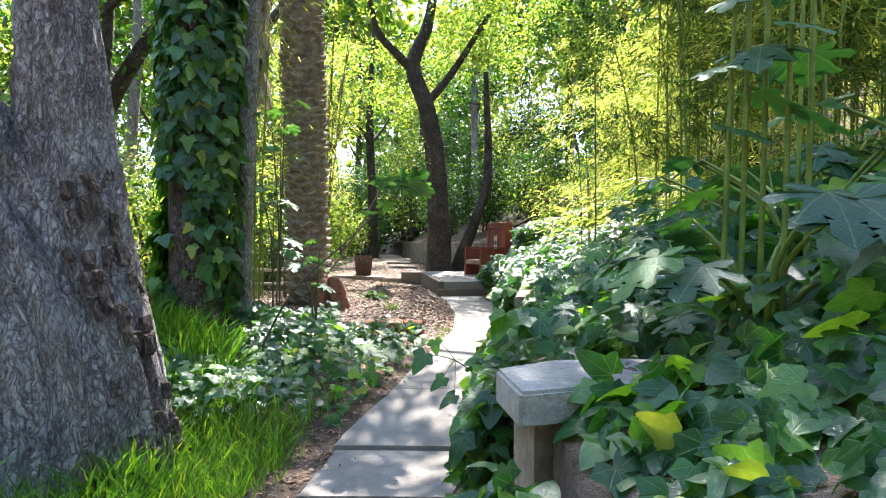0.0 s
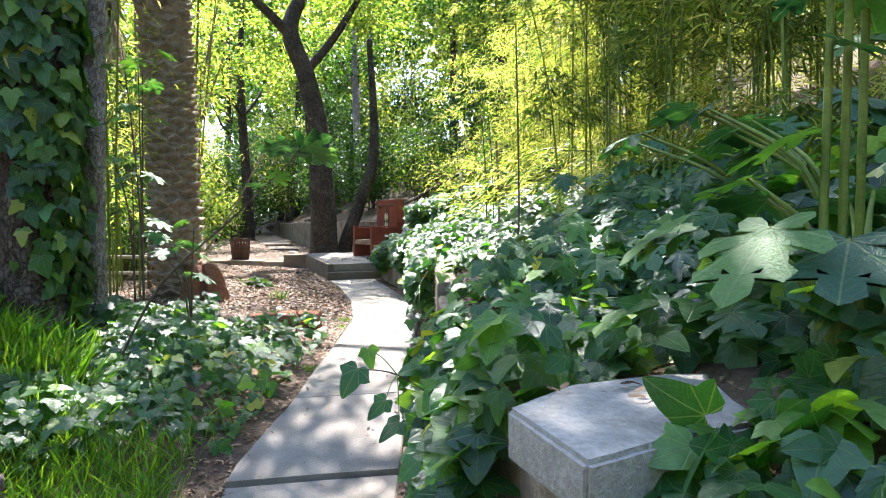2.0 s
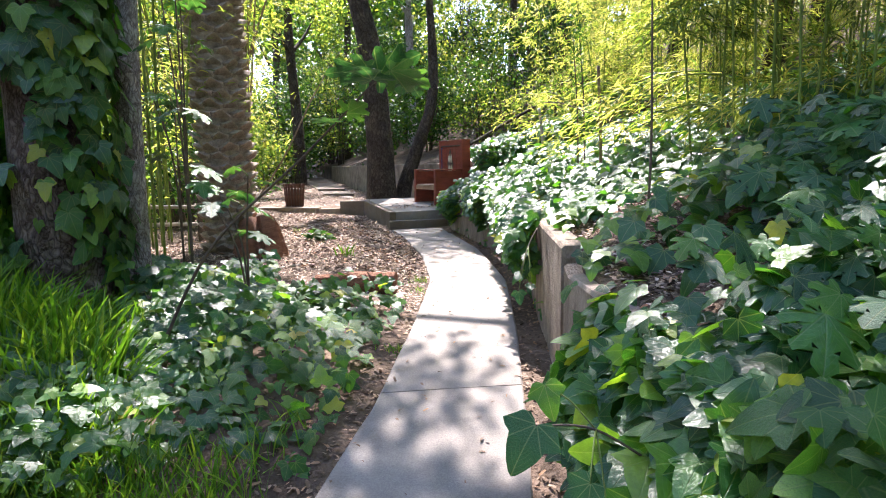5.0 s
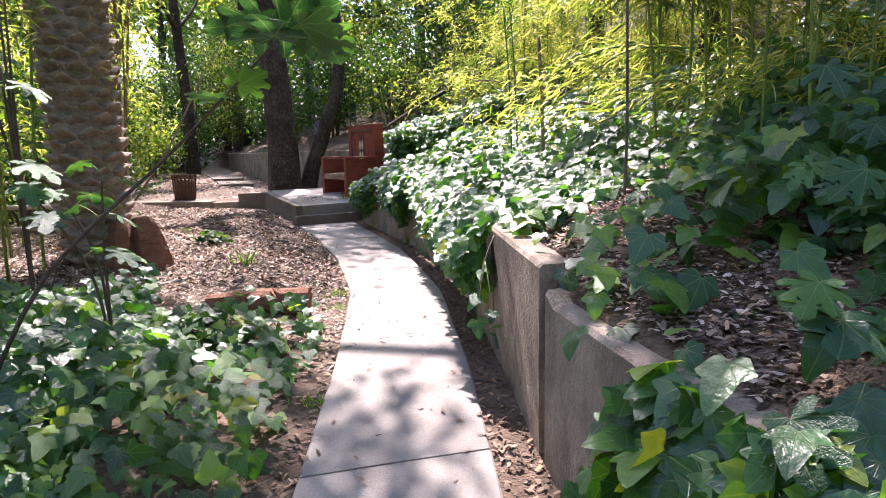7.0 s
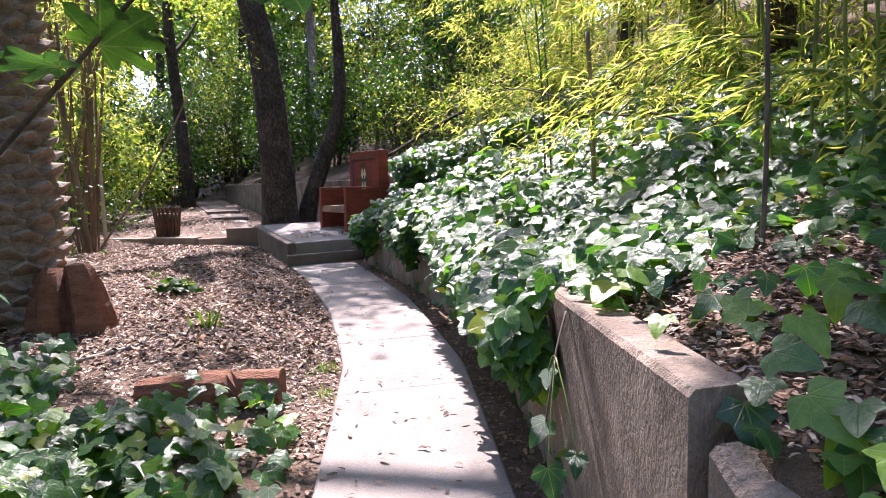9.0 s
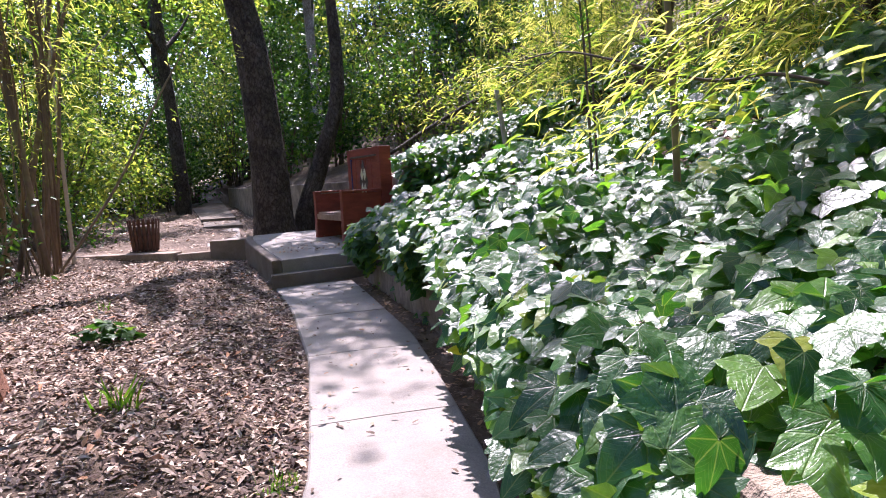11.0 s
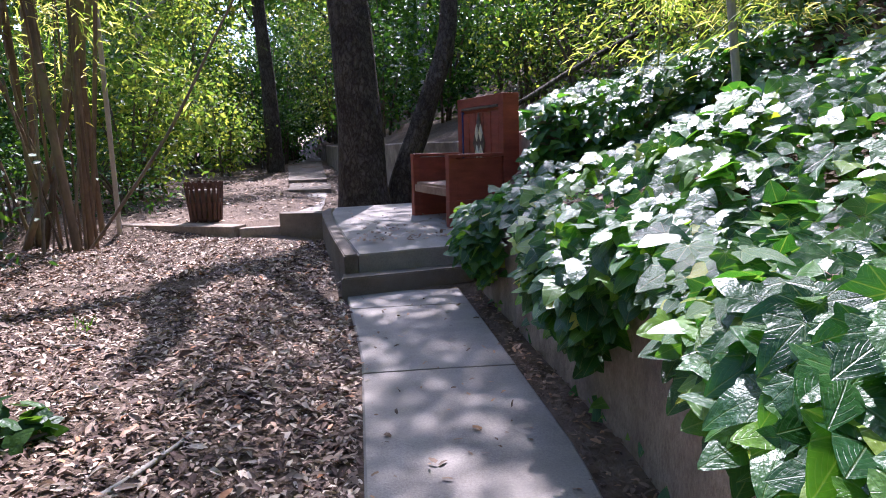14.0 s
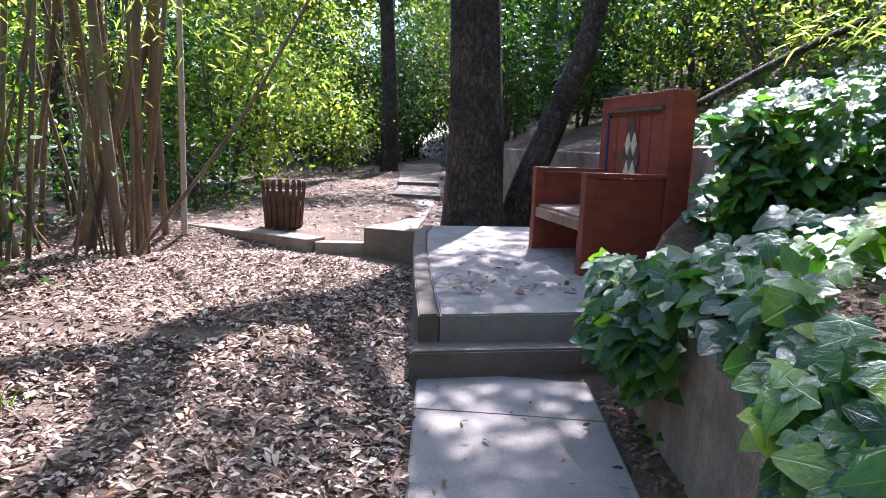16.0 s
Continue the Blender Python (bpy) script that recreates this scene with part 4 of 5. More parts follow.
for x, y, h in ((-4.4, 13.4, 0.7), (-5.2, 14.4, 1.0), (-5.6, 15.8, 1.2), (-5.0, 17.2, 1.0), (-6.2, 13.2, 1.1), (-3.9, 18.4, 0.8), (-4.9, 19.3, 1.0)):
    shrub(x, y, 0.8, 0.7, h, 900, M_DEEP, 0.08, label="low dark brush at the foot of the bamboo")
for x, y in ((-9.5, 33), (-7.4, 34.5), (-5.6, 33), (-4.0, 38), (-1.0, 39), (0.8, 35), (2.8, 33), (4.6, 31), (-11, 29)):
    shrub(x, y, 1.7, 1.2, 4.2, 5200, M_DEEP, 0.19)
for k in range(46):
    a = -1.9 + 3.2 * k / 45 + rng.uniform(-0.03, 0.03)
    r = rng.uniform(17, 30)
    x, y = -1.0 + r * math.sin(a), 11 + r * math.cos(a)
    if -5.5 < x < 0.6 and y < 40:
        y = 39
    shrub(x, y, 2.2, 2.0, rng.uniform(4, 7.5), 3400, M_CROWN if rng.uniform() < 0.42 else M_DEEP, 0.17)

# a far belt of woods closes the view all round
n = 120000
a = rng.uniform(0, 2 * math.pi, n)
r = rng.uniform(44, 58, n)
cl = rng.normal(0, 1.2, n) + 6 * np.sin(a * 9) ** 2 + rng.uniform(0, 9, n)
p = np.stack([r * np.sin(a), 10 + r * np.cos(a), np.zeros(n)], 1)
p[:, 2] = ground_z(p[:, 0], p[:, 1]) + np.clip(cl * 2.0, 0, 32)
tagged(scatter("far_woods", OVAL, p, np.array([0, 0, 0.5]) + jit(n, 0.8), jit(n, 1.0) + np.array([0, 0, -0.4]), rng.uniform(0.7, 1.6, n), M_CROWN), "far belt of dark green woods", "woods", kind="stuff")


# ---- bamboo ----
def bamboo_plants(name, label, spots, height, culm_r, leaves_each, mat, cane, leaf_size=0.16, low=0.25, bend=0.5, group="bamboo", lean=0.1):
    """Each culm is a thing: cane and its leaf sprays."""
    for x, y in spots:
        z = float(ground_z(x, y))
        h = height * rng.uniform(0.8, 1.2)
        root = tagged(new(name), label, "bamboo", group)
        b = rng.normal(0, bend, 2)
        tip = (x + b[0], y + b[1] - bend * 0.4, z + h)
        line = [(x, y, z - 0.1), (x + b[0] * lean, y + b[1] * lean, z + h * 0.35), (x + b[0] * (lean + 0.3), y + b[1] * (lean + 0.3), z + h * 0.72), tip]
        thick = culm_r * (rng.uniform(0.5, 1.2) if lean > 0.2 else 1.0)
        q, rad = smooth_line(line, [thick, thick, thick * 0.75, thick * 0.25], 6)
        V, F = tube(q, [rr * (1.12 if i % 2 else 1.0) for i, rr in enumerate(rad)], 7)
        o = new("cane", mesh_of("cane", V, F, cane, True))
        o.parent = root
        if leaves_each:
            qa = np.array([tuple(v) for v in q])
            f = low + (1 - low) * rng.uniform(0, 1, 14)
            node = np.stack([np.interp(f, np.linspace(0, 1, len(qa)), qa[:, k]) for k in range(3)], 1)
            out = rng.normal(0, 1, (14, 3)) * np.array([1, 1, 0.3])
            out /= np.linalg.norm(out, axis=1, keepdims=True)
            k = rng.integers(0, 14, leaves_each)
            s = rng.uniform(0.05, 0.95, leaves_each)
            p = node[k] + out[k] * s[:, None] + np.array([0, 0, 0.25]) * s[:, None] - np.array([0, 0, 0.55]) * (s ** 2)[:, None] + jit(leaves_each, 0.07)
            tip_d = out[k] * 0.8 + np.array([0, 0, -0.7]) + jit(leaves_each, 0.5)
            scatter("foliage", BLADE, p, np.array([0, 0, 1.0]) + jit(leaves_each, 0.5), tip_d, rng.uniform(0.7, 1.3, leaves_each) * leaf_size, mat, root)


spots = [(x, y) for x, y in zip(2.9 + 5.5 * rng.uniform(0, 1, 150) ** 1.3, rng.uniform(2.0, 18.5, 150)) if x > 2.7 + 0.1 * max(0, y - 10) + (0.9 if 6.5 < y < 14 else 0)]
bamboo_plants("bamboo", "yellow-green bamboo with fine drooping leaves on the bank", [s for s in spots if s[1] < 14.2 or s[0] > 4.5][:100], 4.2, 0.011, 980, M_BAMBOO, M_STEM, 0.13, 0.04, 0.8, "bamboo on the bank")
near_clump = [(-3.3 - 0.85 * abs(rng.normal()), 14.9 + rng.uniform(0, 2.0)) for _ in range(17)]
bamboo_plants("bamboo", "tall brown bamboo canes in a dense clump beside the mulch", near_clump, 6.5, 0.042, 220, M_BAMBOO, M_CANE, 0.15, 0.36, 0.85, "bamboo clump", 0.38)
bamboo_plants("bamboo", "thin leaning brown bamboo canes in the clump beside the mulch", [(-3.4 - 0.7 * abs(rng.normal()), 14.8 + rng.uniform(0, 2.0)) for _ in range(18)], 4.5, 0.018, 60, M_BAMBOO, M_CANE, 0.15, 0.4, 1.2, "bamboo clump", 0.4)
tall = [(x, y) for x, y in zip(rng.uniform(2.4, 5.0, 34), rng.uniform(3.0, 6.6, 34))]
bamboo_plants("bamboo", "tall arching green bamboo shading the near bank, leaves darkened as if shaded", tall, 6.6, 0.010, 1400, M_SHADEBAMBOO, M_STEM, 0.14, 0.2, 1.0, "bamboo on the bank")
bamboo_plants("bamboo", "thin bamboo canes behind the palm", [(x, y) for x, y in zip(rng.uniform(-5.2, -2.9, 14), rng.uniform(7.0, 11.5, 14))], 5.0, 0.016, 160, M_BAMBOO, M_STEM, 0.15, 0.3, 0.5, "bamboo behind the palm")
stem("pole", [(-3.46, 16.84, -0.1), (-3.46, 16.86, 2.5), (-3.47, 16.9, 6.0)], [0.035, 0.033, 0.03], M_POLE, None, 10)
tagged(bpy.data.objects["pole"], "pale straight pole standing beside the bamboo", "pole")


# ---- ivy ----
def bed(name, label, p, size, mat, down, near, leaf=IVY, tilt=0.36, cat="ivy"):
    """A bed of leaves: those nearest to the walk are parts, the rest is one mesh."""
    root = tagged(new(name), label, cat)
    n = len(p)
    nrm = np.array([0, 0, 1.0]) + down * 0.6 + jit(n, tilt)
    tip = down * 0.9 + np.array([0, 0, -0.35]) + jit(n, 0.55)
    sz = rng.uniform(0.6, 1.25, n) * size
    order = np.argsort(near)
    a, b = order[:300], order[300:]
    leaf_objects("leaf", leaf, p[a], nrm[a], tip[a], sz[a], mat, root)
    tagged(scatter("foliage", leaf, p[b], nrm[b], tip[b], sz[b], mat, root), kind="stuff")
    return root


def along_bank(n, y0, y1, d0, d1, power=1.0):
    y = rng.uniform(y0, y1, n)
    d = d0 + (d1 - d0) * rng.uniform(0, 1, n) ** power
    x = interp(WALL_X, y) + d
    return x, y, d


# how far the ivy hangs down the wall, along the path
HANG = [(5.3, 0.4), (5.6, 0.62), (6, 0.66), (8, 0.62), (8.7, 0.35), (9.3, 0.2), (9.9, 0.3), (10.3, 0.6), (10.8, 0.6), (11.1, 0.12), (12.0, 0.10), (12.2, 0.5), (12.7, 0.5), (13.0, 0.2), (13.9, 0.1)]


def build_bank_ivy():
    x, y, d = along_bank(17500, 3.6, 18.0, 0.05, 4.6, 1.25)
    hump = 0.16 + 0.12 * np.sin(x * 2.1 + y * 1.4) + 0.10 * np.sin(y * 3.0 - x * 2.6)
    z = ground_z(x, y) + np.clip(hump, 0.04, 1) * rng.uniform(0.35, 1.15, len(x)) * np.where((y > 12.3) & (y < 14.1) & (x < 2.4), 0.3, 1.0)
    p1 = np.stack([x, y, z], 1)
    n = 7000
    y = rng.uniform(5.3, 13.9, n)
    hang = interp(HANG, y) + 0.08 * np.sin(y * 5.1)
    y = y[rng.uniform(0, 0.6, n) < hang]
    n = len(y)
    hang = interp(HANG, y) + 0.08 * np.sin(y * 5.1)
    f = rng.uniform(0, 1, n)
    drop = f * hang
    out = 0.06 + 0.2 * np.sin(np.clip(f, 0, 1) * math.pi) * rng.uniform(0.2, 1.2, n) * np.clip(hang / 0.5, 0.3, 1)
    p2 = np.stack([interp(WALL_X, y) - out, y, interp(WALL_TOP, y) + 0.14 - drop + rng.normal(0, 0.03, n)], 1)
    chance = rng.uniform(0, 1, len(p1))
    bare = ((p1[:, 1] < 5.15) & (d < 1.1) & (chance < 0.9)) | ((p1[:, 1] > 10.7) & (p1[:, 1] < 12.1) & (d < 0.5) & (chance < 0.85)) | ((p1[:, 1] > 12.7) & (p1[:, 1] < 14.1) & (p1[:, 0] < 1.95) & (chance < 0.7))
    p1 = p1[~bare]
    n = 1300
    x = rng.uniform(1.72, 4.5, n)
    f = rng.uniform(0, 1, n)
    p3 = np.stack([x, 14.05 - 0.25 * np.sin(f * math.pi) * rng.uniform(0.2, 1, n), 1.66 + 0.3 * (x - 1.85) - f * 1.05], 1)
    p = np.concatenate([p1, p2, p3])
    bed("ivy_bank", "dense glossy green ivy covering the bank and hanging over the wall", p, 0.125, M_IVY, np.array([-0.6, -0.65, 0]), np.abs(p[:, 0] - 1.2) + np.abs(p[:, 1] - 9.0) * 0.25)


def build_near_ivy():
    n = 6400
    x, y, d = along_bank(n, -2.4, 3.9, -0.12, 3.0, 1.0)
    hump = 0.22 + 0.10 * np.sin(x * 3.1 + y * 2.4) + 0.1 * np.clip(d, 0, 1.5)
    z = ground_z(np.maximum(x, interp(WALL_X, y) + 0.12), y) + hump * rng.uniform(0.0, 1.15, n) * np.where((y < 0.05) & (x < 1.1), 0.3, 1.0)
    keep = ~((y > 2.2) & (d < 0.9) & (rng.uniform(0, 1, n) < 0.9)) & ~((np.abs(x - 0.44) < 0.46) & (np.abs(y - 0.28) < 0.3))
    p1 = np.stack([x, y, z], 1)[keep]
    n = 2200
    y = rng.uniform(-1.5, 2.9, n)
    f = rng.uniform(0, 1, n)
    p2 = np.stack([interp(WALL_X, y) - 0.06 - 0.25 * np.sin(f * math.pi) * rng.uniform(0.2, 1.1, n), y, 0.62 - f * (1.15 - 0.12 * y)], 1)
    p2 = p2[~((np.abs(p2[:, 1] - 0.2) < 0.5) & (p2[:, 2] > -0.2))]
    p1 = p1[(p1[:, 1] > -2.0 + 0.3 * np.sin(p1[:, 0] * 5)) & (p1[:, 0] < 3.2 + 0.3 * np.sin(p1[:, 1] * 4))]
    n = 90
    p3 = np.stack([rng.uniform(0.85, 1.3, n), rng.uniform(-0.3, 0.7, n), rng.uniform(0.66, 0.86, n)], 1)
    p = np.concatenate([p1, p2, p3])
    p = p[~((p[:, 0] > -0.05) & (p[:, 0] < 0.24) & (p[:, 1] > -0.9) & (p[:, 1] < 0.2) & (p[:, 2] > 0.0))]
    bed("ivy_thicket", "large dark glossy ivy leaves crowding round the concrete pillar", p, 0.138, M_IVY, np.array([-0.6, -0.6, 0]), np.abs(p[:, 0] - 0.2) + np.abs(p[:, 1] - 1.0), tilt=0.52)


def build_left_ivy():
    n = 7200
    x, y = rng.uniform(-4.6, -0.25, n), rng.uniform(2.7, 7.4, n)
    edge = interp(LEFT, y) - 0.18
    t = (edge - x)
    keep = (t > 0) & (y > 3.25 + 0.5 * np.clip(-1.6 - x, 0, 2) * 0.3 + 0.35 * np.sin(x * 3)) & ~((x > -1.7) & (y > 6.5)) & (rng.uniform(0, 1, n) < 0.3 + 0.5 * t)
    x, y = x[keep], y[keep]
    z = ground_z(x, y) + (0.10 + 0.10 * np.clip(interp(LEFT, y) - x, 0, 1.2)) * rng.uniform(0.2, 1.5, len(x)) * (0.8 + 0.4 * np.sin(x * 3 + y * 2.5))
    p = np.stack([x, y, z], 1)
    bed("ivy_bed", "low bed of pale-sheened ivy between the path and the palm", p, 0.112, M_IVY, np.array([0.3, -0.7, 0]), np.abs(p[:, 0] + 0.7) + np.abs(p[:, 1] - 4.5))


build_bank_ivy()
build_near_ivy()
build_left_ivy()


# ---- tall big-leaved plant on the near bank ----
def build_big_plant(x, y, stalks, h, name, label, seed):
    r2 = np.random.default_rng(seed)
    root = tagged(new(name), label, "plant", "big-leaved plants")
    z = float(ground_z(x, y))
    pos, nrm, tip, sz = [], [], [], []
    for k in range(stalks):
        a = r2.uniform(0, 6.28)
        reach, hh = r2.uniform(0.25, 0.8), h * r2.uniform(0.45, 1.0)
        end = Vector((x + reach * math.cos(a), y + reach * math.sin(a), z + hh))
        stem("stalk", [(x + 0.06 * math.cos(a), y + 0.06 * math.sin(a), z - 0.05), (x + reach * 0.35 * math.cos(a), y + reach * 0.35 * math.sin(a), z + hh * 0.6), end], [0.017, 0.013, 0.007], M_STEM, root, 7, steps=5)
        pos.append(tuple(end))
        nrm.append((0.35 * math.cos(a) + r2.normal(0, 0.2), 0.35 * math.sin(a) - 0.15, 1))
        tip.append((math.cos(a), math.sin(a), -0.35))
        sz.append(r2.uniform(0.2, 0.33))
    leaf_objects("leaf", LOBED, np.array(pos), np.array(nrm), np.array(tip), np.array(sz), M_BIGLEAF, root)


for k, (x, y, s, h) in enumerate([(1.10, 0.22, 14, 0.62), (1.7, 0.85, 12, 0.8), (1.9, 1.6, 12, 0.75), (2.3, 0.4, 12, 0.85), (2.7, 2.2, 12, 0.75)]):
    build_big_plant(x, y, s, h, "big_leaf_plant", "large lobed blue-green leaves on upright green stalks", 40 + k)
for x, y, h in [(1.02, 0.22, 2.5), (1.13, 0.27, 2.9), (1.17, 0.16, 2.2), (1.36, 0.32, 2.8), (0.93, 0.2, 1.6), (1.75, 1.1, 2.9)]:
    z = float(ground_z(x, y))
    root = tagged(new("tall_stalk"), "tall straight yellow-green stalk with a few leaves", "plant", "tall stalks")
    stem("stalk", [(x, y, z - 0.1), (x + 0.02, y, z + h * 0.5), (x + 0.06, y + 0.03, z + h)], [0.014, 0.012, 0.008], M_STEM, root, 8)
    zz = np.array([0.55, 0.75, 0.95]) * h * 0.8 + z
    aa = rng.uniform(0, 6.28, 3)
    leaf_objects("leaf", LOBED, np.stack([x + 0.05 * np.cos(aa), y + 0.05 * np.sin(aa), zz], 1), np.stack([np.cos(aa) * 0.4, np.sin(aa) * 0.4, np.ones(3)], 1), np.stack([np.cos(aa), np.sin(aa), -0.3 * np.ones(3)], 1), np.array([0.25, 0.21, 0.17]), M_BIGLEAF, root)


def build_bank_bush():
    root = tagged(new("bank_bush"), "leafy dark green bush leaning over the low wall", "bush")
    n = 520
    c = np.array([(1.15, 1.7, 0.95), (1.45, 2.4, 1.05), (1.75, 3.0, 1.2), (1.0, 1.2, 0.85), (0.85, 1.9, 0.70), (2.0, 2.2, 1.3)])
    for q in c:
        stem("stem", [(q[0] + 0.15, q[1], float(ground_z(q[0] + 0.15, q[1])) - 0.05), (q[0] + 0.05, q[1], q[2] - 0.2), tuple(q)], [0.014, 0.01, 0.006], M_TWIG, root, 6, steps=4)
    k = rng.integers(0, len(c), n)
    p = c[k] + rng.normal(0, 1, (n, 3)) * np.array([0.25, 0.3, 0.2])
    p[:, 2] = np.maximum(p[:, 2], ground_z(np.maximum(p[:, 0], 0.7), p[:, 1]) + 0.03)
    nrm = np.array([-0.3, -0.35, 1.0]) + jit(n, 0.4)
    tip = np.array([-0.6, -0.5, -0.4]) + jit(n, 0.5)
    sz = rng.uniform(0.10, 0.19, n)
    leaf_objects("leaf", LOBED, p[:280], nrm[:280], tip[:280], sz[:280], M_BIGLEAF, root)
    tagged(scatter("foliage", LOBED, p[280:], nrm[280:], tip[280:], sz[280:], M_BIGLEAF, root), kind="stuff")


build_bank_bush()


# ---- fig-like sapling leaning over the path ----
def build_sapling():
    root = tagged(new("sapling"), "thin dark sapling with broad translucent leaves leaning over the ivy", "sapling")
    stem("trunk", [(-2.35, 5.0, -0.2), (-1.9, 4.95, 0.65), (-1.2, 4.75, 1.3), (-0.62, 4.5, 1.86)], [0.014, 0.012, 0.009, 0.005], M_TWIG, root, 7)
    ends = np.array([(-0.62, 4.5, 1.86), (-0.55, 4.42, 1.88), (-0.70, 4.55, 1.90), (-0.45, 4.5, 1.84), (-0.68, 4.38, 1.82), (-0.85, 4.62, 1.62), (-0.95, 4.6, 1.56)])
    aim = np.array([(0.6, -0.5, -0.2), (0.9, 0.2, -0.25), (-0.9, 0.1, -0.1), (0.5, 0.8, -0.4), (-0.3, -0.9, -0.3), (0.2, -0.8, -0.7), (-0.7, -0.5, -0.6)])
    leaf_objects("leaf", LOBED, ends, np.array([0, 0.55, 1.0]) + jit(7, 0.2), aim, np.array([0.31, 0.29, 0.30, 0.24, 0.27, 0.18, 0.17]), M_BIGLEAF, root)


build_sapling()


def build_sprig(root_at, ends, sizes, label):
    root = tagged(new("vine_sprig"), label, "vine", "vine sprigs")
    ends = [Vector(e) for e in ends]
    mid = Vector(root_at).lerp(ends[0], 0.55) + Vector((0, 0, 0.05))
    stem("stem", [root_at, mid, ends[0]], [0.005, 0.004, 0.003], M_TWIG, root, 6)
    for e in ends[1:]:
        stem("leaf_stalk", [mid, (mid + e) / 2 + Vector((0, 0, 0.02)), e], [0.003, 0.003, 0.002], M_STEM, root, 5, steps=3)
    p = np.array([tuple(e) for e in ends])
    leaf_objects("leaf", IVY, p, np.array([-0.3, -0.7, 0.8]) + jit(len(p), 0.25), np.array([-0.5, -0.4, -0.6]) + jit(len(p), 0.4), np.array(sizes), M_BIGLEAF, root)


build_sprig((0.1, 1.75, 0.3), [(-0.34, 1.6, 0.53), (-0.22, 1.5, 0.40), (-0.28, 1.72, 0.60), (-0.15, 1.55, 0.28)], (0.15, 0.12, 0.10, 0.13), "green vine sprig reaching out over the path")
build_sprig((0.62, 5.0, 0.74), [(0.42, 4.75, 0.42), (0.50, 4.9, 0.55), (0.38, 4.65, 0.30), (0.46, 4.6, 0.36)], (0.10, 0.08, 0.11, 0.08), "ivy sprig hanging down the face of the wall")


def build_slim_sapling(x, y, h, seed):
    r2 = np.random.default_rng(seed)
    root = tagged(new("sapling"), "slim upright sapling with a few broad lobed leaves", "sapling", "slim saplings")
    z = float(ground_z(x, y))
    pos, nrm, tip = [], [], []
    for k in range(3):
        dx, dy = r2.normal(0, 0.22, 2)
        top = Vector((x + dx, y + dy, z + h * r2.uniform(0.75, 1.05)))
        line = [Vector((x, y, z - 0.1)), Vector((x + dx * 0.2, y + dy * 0.3, z + h * 0.5)), top]
        stem("stem", line, [0.011, 0.009, 0.005], M_TWIG, root, 6)
        for f in (0.55, 0.75, 0.9, 1.0):
            a = r2.uniform(0, 6.28)
            b = line[1].lerp(top, (f - 0.5) * 2)
            e = b + Vector((math.cos(a), math.sin(a), 0.5)) * r2.uniform(0.1, 0.22)
            stem("leaf_stalk", [b, (b + e) / 2 + Vector((0, 0, 0.02)), e], [0.004, 0.004, 0.003], M_STEM, root, 5, steps=3)
            pos.append(tuple(e))
            nrm.append((0.4 * math.cos(a), 0.4 * math.sin(a), 1))
            tip.append((math.cos(a), math.sin(a), -0.4))
    leaf_objects("leaf", LOBED, np.array(pos), np.array(nrm), np.array(tip), r2.uniform(0.13, 0.22, len(pos)), M_BIGLEAF, root)


build_slim_sapling(-2.35, 6.3, 3.1, 71)
build_slim_sapling(-2.75, 7.6, 2.4, 72)
build_slim_sapling(-1.75, 5.7, 1.3, 73)


# ---- grass in front of the forked tree ----
n = 33000
x, y = rng.uniform(-5.2, -0.9, n), rng.uniform(-0.5, 5.6, n)
keep = (x < interp(LEFT, y) - 0.22 - 0.25 * rng.uniform(0, 1, n)) & (np.hypot(x + 3.12, y - 2.4) > 0.72) & (np.sin(x * 2.3 + 1) + np.sin(y * 2.9) + rng.uniform(-1, 2.2, n) > -0.9) & (y > -0.2 + 0.3 * np.sin(x * 3.1) + 0.2 * np.sin(x * 7)) & (x > -4.8 + 0.4 * np.sin(y * 2.7)) & ((y < 3.75 + 0.25 * np.sin(x * 4.3)) | (x < -2.35 - 0.2 * (y - 3.75) + 0.15 * np.sin(y * 6)))
x, y = x[keep], y[keep]
tall = 0.13 + 0.26 * np.clip((-1.9 - x), 0, 1) * (0.6 + 0.4 * np.sin(y * 3 + x * 2))
p = np.stack([x, y, ground_z(x, y) - 0.01], 1)
lean = jit(len(x), 0.5)
lean[:, 2] = 1.0
face = jit(len(x), 1.0)
face[:, 2] *= 0.1
tagged(scatter("grass", TUFT, p, face, lean, tall * rng.uniform(0.35, 1.9, len(x)) + 0.05, M_GRASS), "bright green long grass round the forked tree", "grass", kind="stuff")


# ---- mulch and fallen leaves ----
def litter(name, label, x, y, size, lift=0.004, mat=M_CHIP, kind="stuff", z=None):
    zz = ground_z(x, y) if z is None else z
    p = np.stack([x, y, zz + lift + rng.uniform(0, 0.012, len(x))], 1)
    return tagged(scatter(name, CHIP, p, np.array([0, 0, 1.0]) + jit(len(x), 0.22), jit(len(x), 1.0), size, mat), label, "mulch", kind=kind)


n = 64000
y = 6.0 + 11 * rng.uniform(0, 1, n) ** 0.9
x = np.where(y < 13.2, interp(LEFT, y), np.interp(y, [13.2, 14.2, 15.3, 16.3, 17], [-0.15, -0.33, -0.5, -0.63, -0.6])) - 0.02 - 4.5 * rng.uniform(0, 1, n) ** 1.2
keep = ~((y > 16.2) & (y > 16.5 - 0.5 * (x + 1.8)))
litter("mulch", "brown bark chips and dry leaves covering the ground", x[keep], y[keep], rng.uniform(0.015, 0.05, keep.sum()))
n = 11000
y = 7.5 + 8.5 * rng.uniform(0, 1, n)
x = np.where(y < 13.2, interp(LEFT, y), -0.35) - 0.03 - 3.6 * rng.uniform(0, 1, n) ** 1.2
